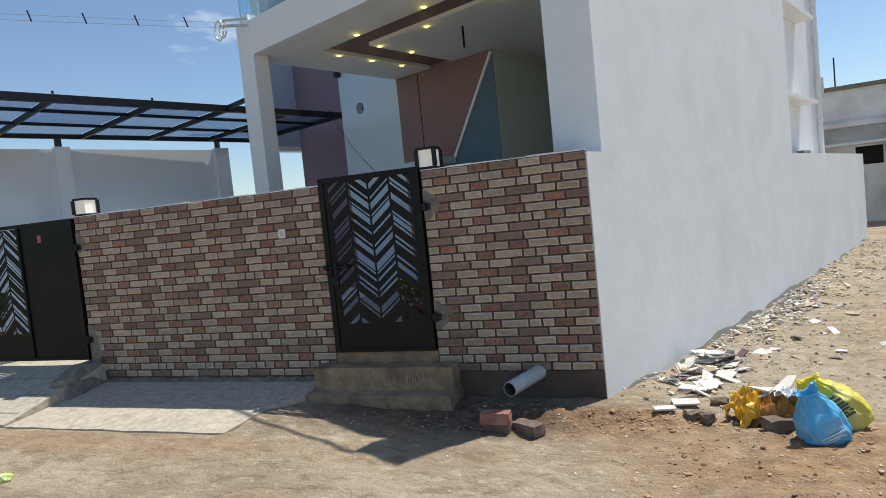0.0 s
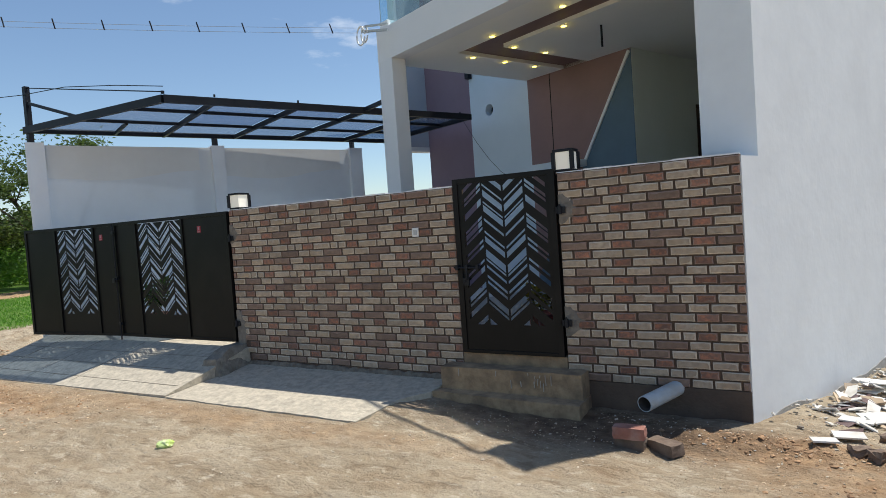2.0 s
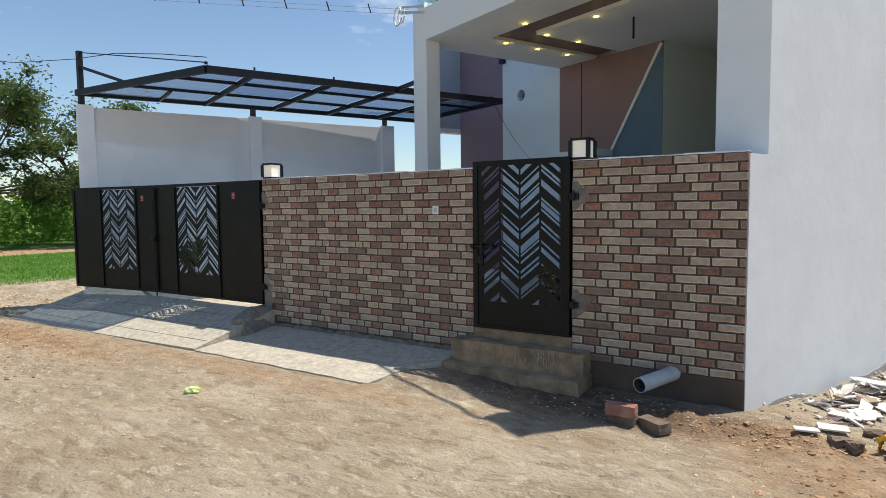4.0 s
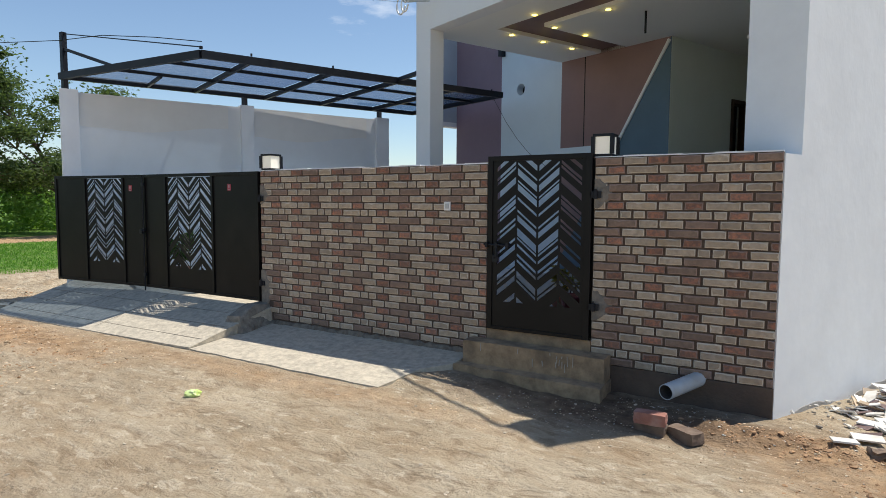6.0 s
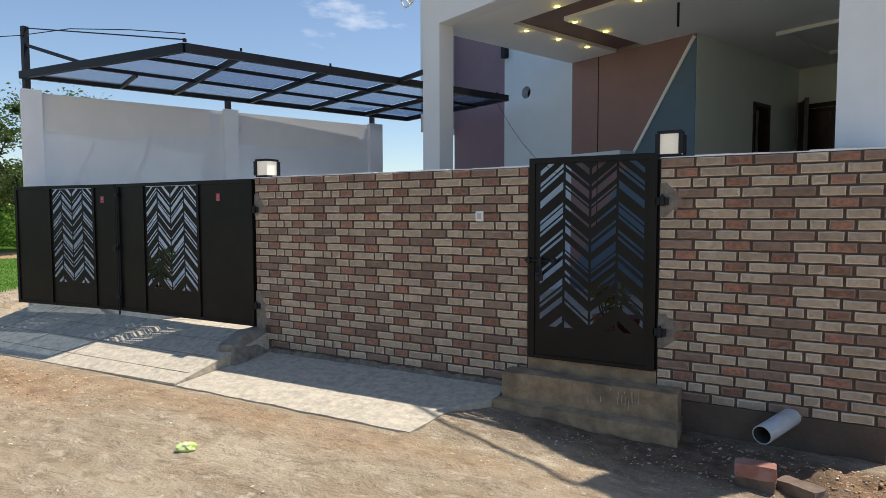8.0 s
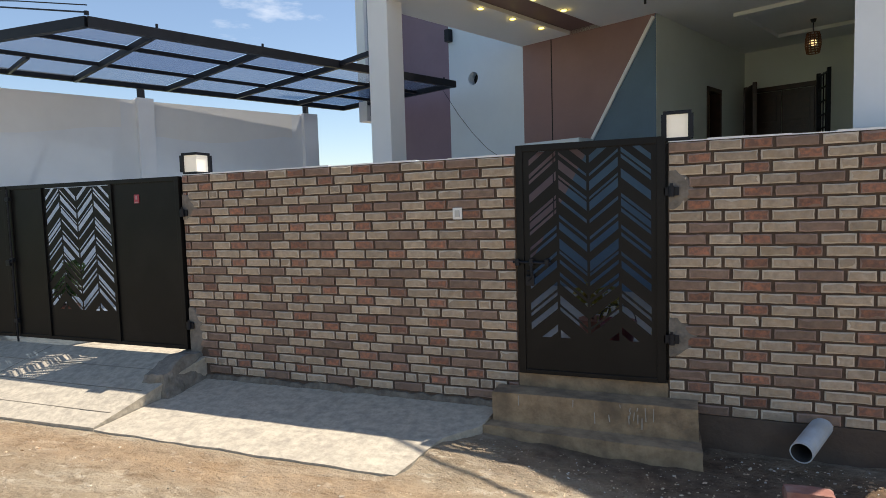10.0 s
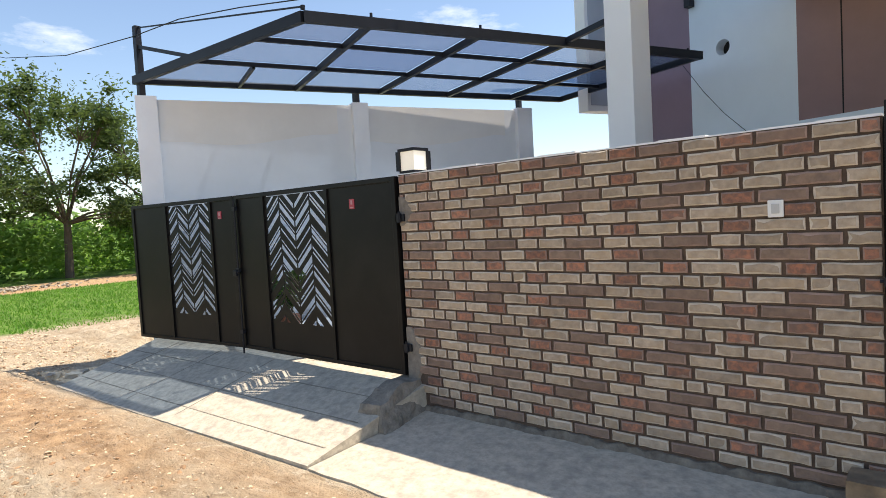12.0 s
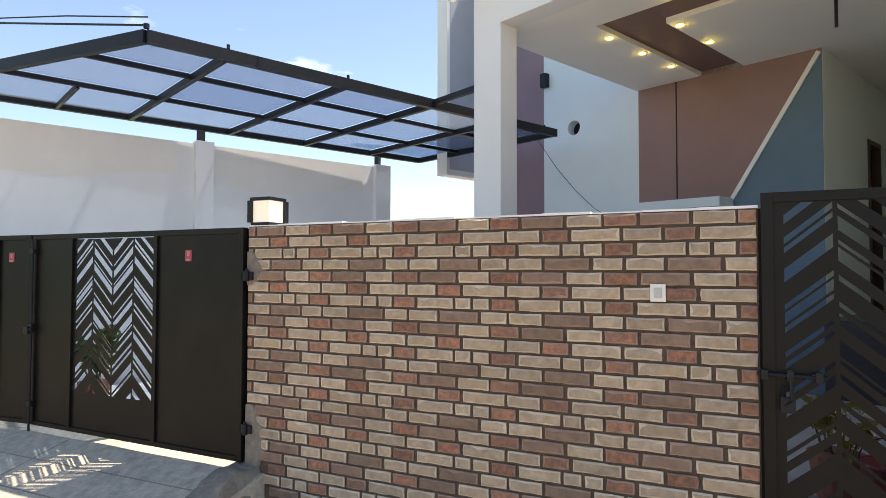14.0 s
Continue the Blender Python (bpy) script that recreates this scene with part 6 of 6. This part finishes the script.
pebbles("road_stones", scatter(3400, -12, 3.5, 0.8, 4.9, 0.003, 0.016), M_STONE, "small grey-brown stones strewn over the earth road", 1)
pebbles("earth_clods", scatter(420, -12.5, -5.5, 1.6, 3.7, 0.006, 0.03) + scatter(900, 0.1, 3.2, 3.0, 4.4, 0.004, 0.026) + scatter(600, -0.5, 0.8, 4.15, 4.62, 0.004, 0.022, True) + scatter(420, -14.2, -9.9, 2.4, 9.0, 0.008, 0.035) + scatter(500, -12, -6, 1.6, 3.6, 0.006, 0.03), M_CLOD, "orange-brown earth clods beside the wall and ramp", 2)
side_places, white_places = [], []
for k in range(2600):
    s_ = rp_.uniform(0.1, 12.0)
    q = SIDE @ Vector((0.04 + abs(rp_.gauss(0, 0.42 + 0.05 * s_)), s_, 0))
    r = (0.003 + 0.020 * rp_.random() ** 3.5) * (1.5 if s_ > 4 else 1)
    (side_places if k % 3 else white_places).append((q.x, q.y, r, gz(q.x, q.y) + r * 0.3 + 0.05 * math.exp(-((q - SIDE @ Vector((0, s_, 0))).length / 0.2) ** 2)))
for k in range(520):
    s_ = rp_.gauss(4.4, 1.3)
    q = SIDE @ Vector((0.05 + abs(rp_.gauss(0, 0.22)), max(1.6, s_), 0))
    r = 0.006 + 0.034 * rp_.random() ** 3
    white_places.append((q.x, q.y, r, gz(q.x, q.y) + r * 0.4 + 0.06 * rp_.random()))
pebbles("grey_rubble", side_places, M_GREYR, "grey cement rubble heaped along the side wall", 3)
pebbles("white_chips", white_places + scatter(120, -2.5, 0.2, 4.0, 4.85, 0.003, 0.012), M_WHITER, "white cement and tile chips on the earth", 4)
pebbles("earth_crumbs", scatter(2800, 0.1, 3.6, 2.4, 4.9, 0.003, 0.015) + scatter(3000, 0.3, 4.0, 4.6, 9.0, 0.004, 0.02) + scatter(1500, -2.9, 0.3, 3.6, 4.85, 0.003, 0.011) + scatter(3600, -14, -5.5, 1.6, 3.72, 0.004, 0.022) + scatter(2600, -14.5, -9.9, 3.6, 9.5, 0.006, 0.03), M_CRUMB, "loose brown earth crumbs on the ground", 9)
pebbles("stone_heap", [(-26.0 + rp_.gauss(0, 0.5), 7.2 + rp_.gauss(0, 1.2), rp_.uniform(0.03, 0.08), rp_.uniform(0.01, 0.07)) for k in range(200)], M_GREYR, "pale heap of stones on the earth path", 12)
# loose stones by the ramp
for i, (x, y, r) in enumerate(((-9.75, 4.25, 0.11), (-9.95, 4.05, 0.09), (-9.62, 4.42, 0.10), (-10.1, 3.85, 0.07))):
    put("stone", rough_block(r * 2, r * 1.5, r * 1.1, 60 + i, 0.02), M_GREYR, pose(x, y, gz(x, y) - 0.01, 0, 0, 40 * i), "rough grey stone at the edge of the ramp", "stone", "stones by the ramp")

# ---- potted plants in the yard ----
M_POT = mat("terracotta_pot", (0.30, 0.12, 0.07), (0.24, 0.10, 0.06), 8, 0.8)


def potted(x, y, h, material, seed, label):
    t = thing("potted_plant", label, "plant", at=pose(x, y, 0.305 if x < -5 else 0.36))
    b_ = bmesh.new()
    tube(b_, [(0, 0, 0), (0, 0, 0.12), (0, 0, 0.26)], 0.10, 14, 0.15)
    part("pot", b_, M_POT, t)
    b_ = bmesh.new()
    rng = random.Random(seed)
    bl = []
    for k in range(6):
        a = 2 * math.pi * k / 6
        sp = 0.12
        e = Vector((sp * math.cos(a), sp * math.sin(a), h * rng.uniform(0.6, 1.0)))
        tube(b_, [(0, 0, 0.22), e * 0.6, e], 0.012, 5, 0.005)
        bl.append((e.x, e.y, e.z, 0.08, 0.08, h * 0.18))
    part("stems", b_, M_BARK, t)
    v_, f_ = leaf_cloud(bl, 130 if x < -5 else 90, 0.07 if x < -5 else 0.05, seed)
    ob = new("foliage", leaf_mesh("foliage", v_, f_, material))
    ob.parent = t
    return t


M_YELLEAF = leaf_mat("yellow_leaves", (0.22, 0.19, 0.05), (0.14, 0.11, 0.04))
potted(-8.12, 5.70, 0.72, M_LEAF, 1, "tall green potted plant in the yard")
potted(-2.0, 5.9, 0.56, M_YELLEAF, 3, "small yellow-brown potted plant behind the small gate")

bk = thing("bucket", "dark red plastic bucket behind the small gate", "bucket", at=pose(-1.80, 5.62, 0.36))
b = bmesh.new()
tube(b, [(0, 0, 0), (0, 0, 0.30)], 0.105, 20, 0.135)
part("body", b, mat("dark_red_plastic", (0.16, 0.022, 0.022), (0.12, 0.018, 0.018), 6, 0.4), bk)
b = bmesh.new()
tube(b, [(0.14 * math.cos(2 * math.pi * i / 24), 0.14 * math.sin(2 * math.pi * i / 24), 0.30) for i in range(25)], 0.009, 6, cap=False)
part("rim", b, bk.children[0].data.materials[0], bk)
b = bmesh.new()
tube(b, [(0.14 * math.cos(math.pi * i / 12), 0.05 * math.sin(math.pi * i / 12), 0.30 + 0.12 * math.sin(math.pi * i / 12)) for i in range(13)], 0.004, 5)
part("handle", b, M_STEEL, bk)

# ---- brick slips ----
HOLES_A = ((-5.46, -5.31, 0.10, 0.40), (-2.62, -2.3, 0.0, 0.26))
HOLES_B = ()
clad(wall_a, -5.455, -2.418, 1.944, 24, HOLES_A, -3.884, -4.3)
clad(wall_b, -1.403, -0.006, 1.970, 24, HOLES_B, -1.134, -9.0)
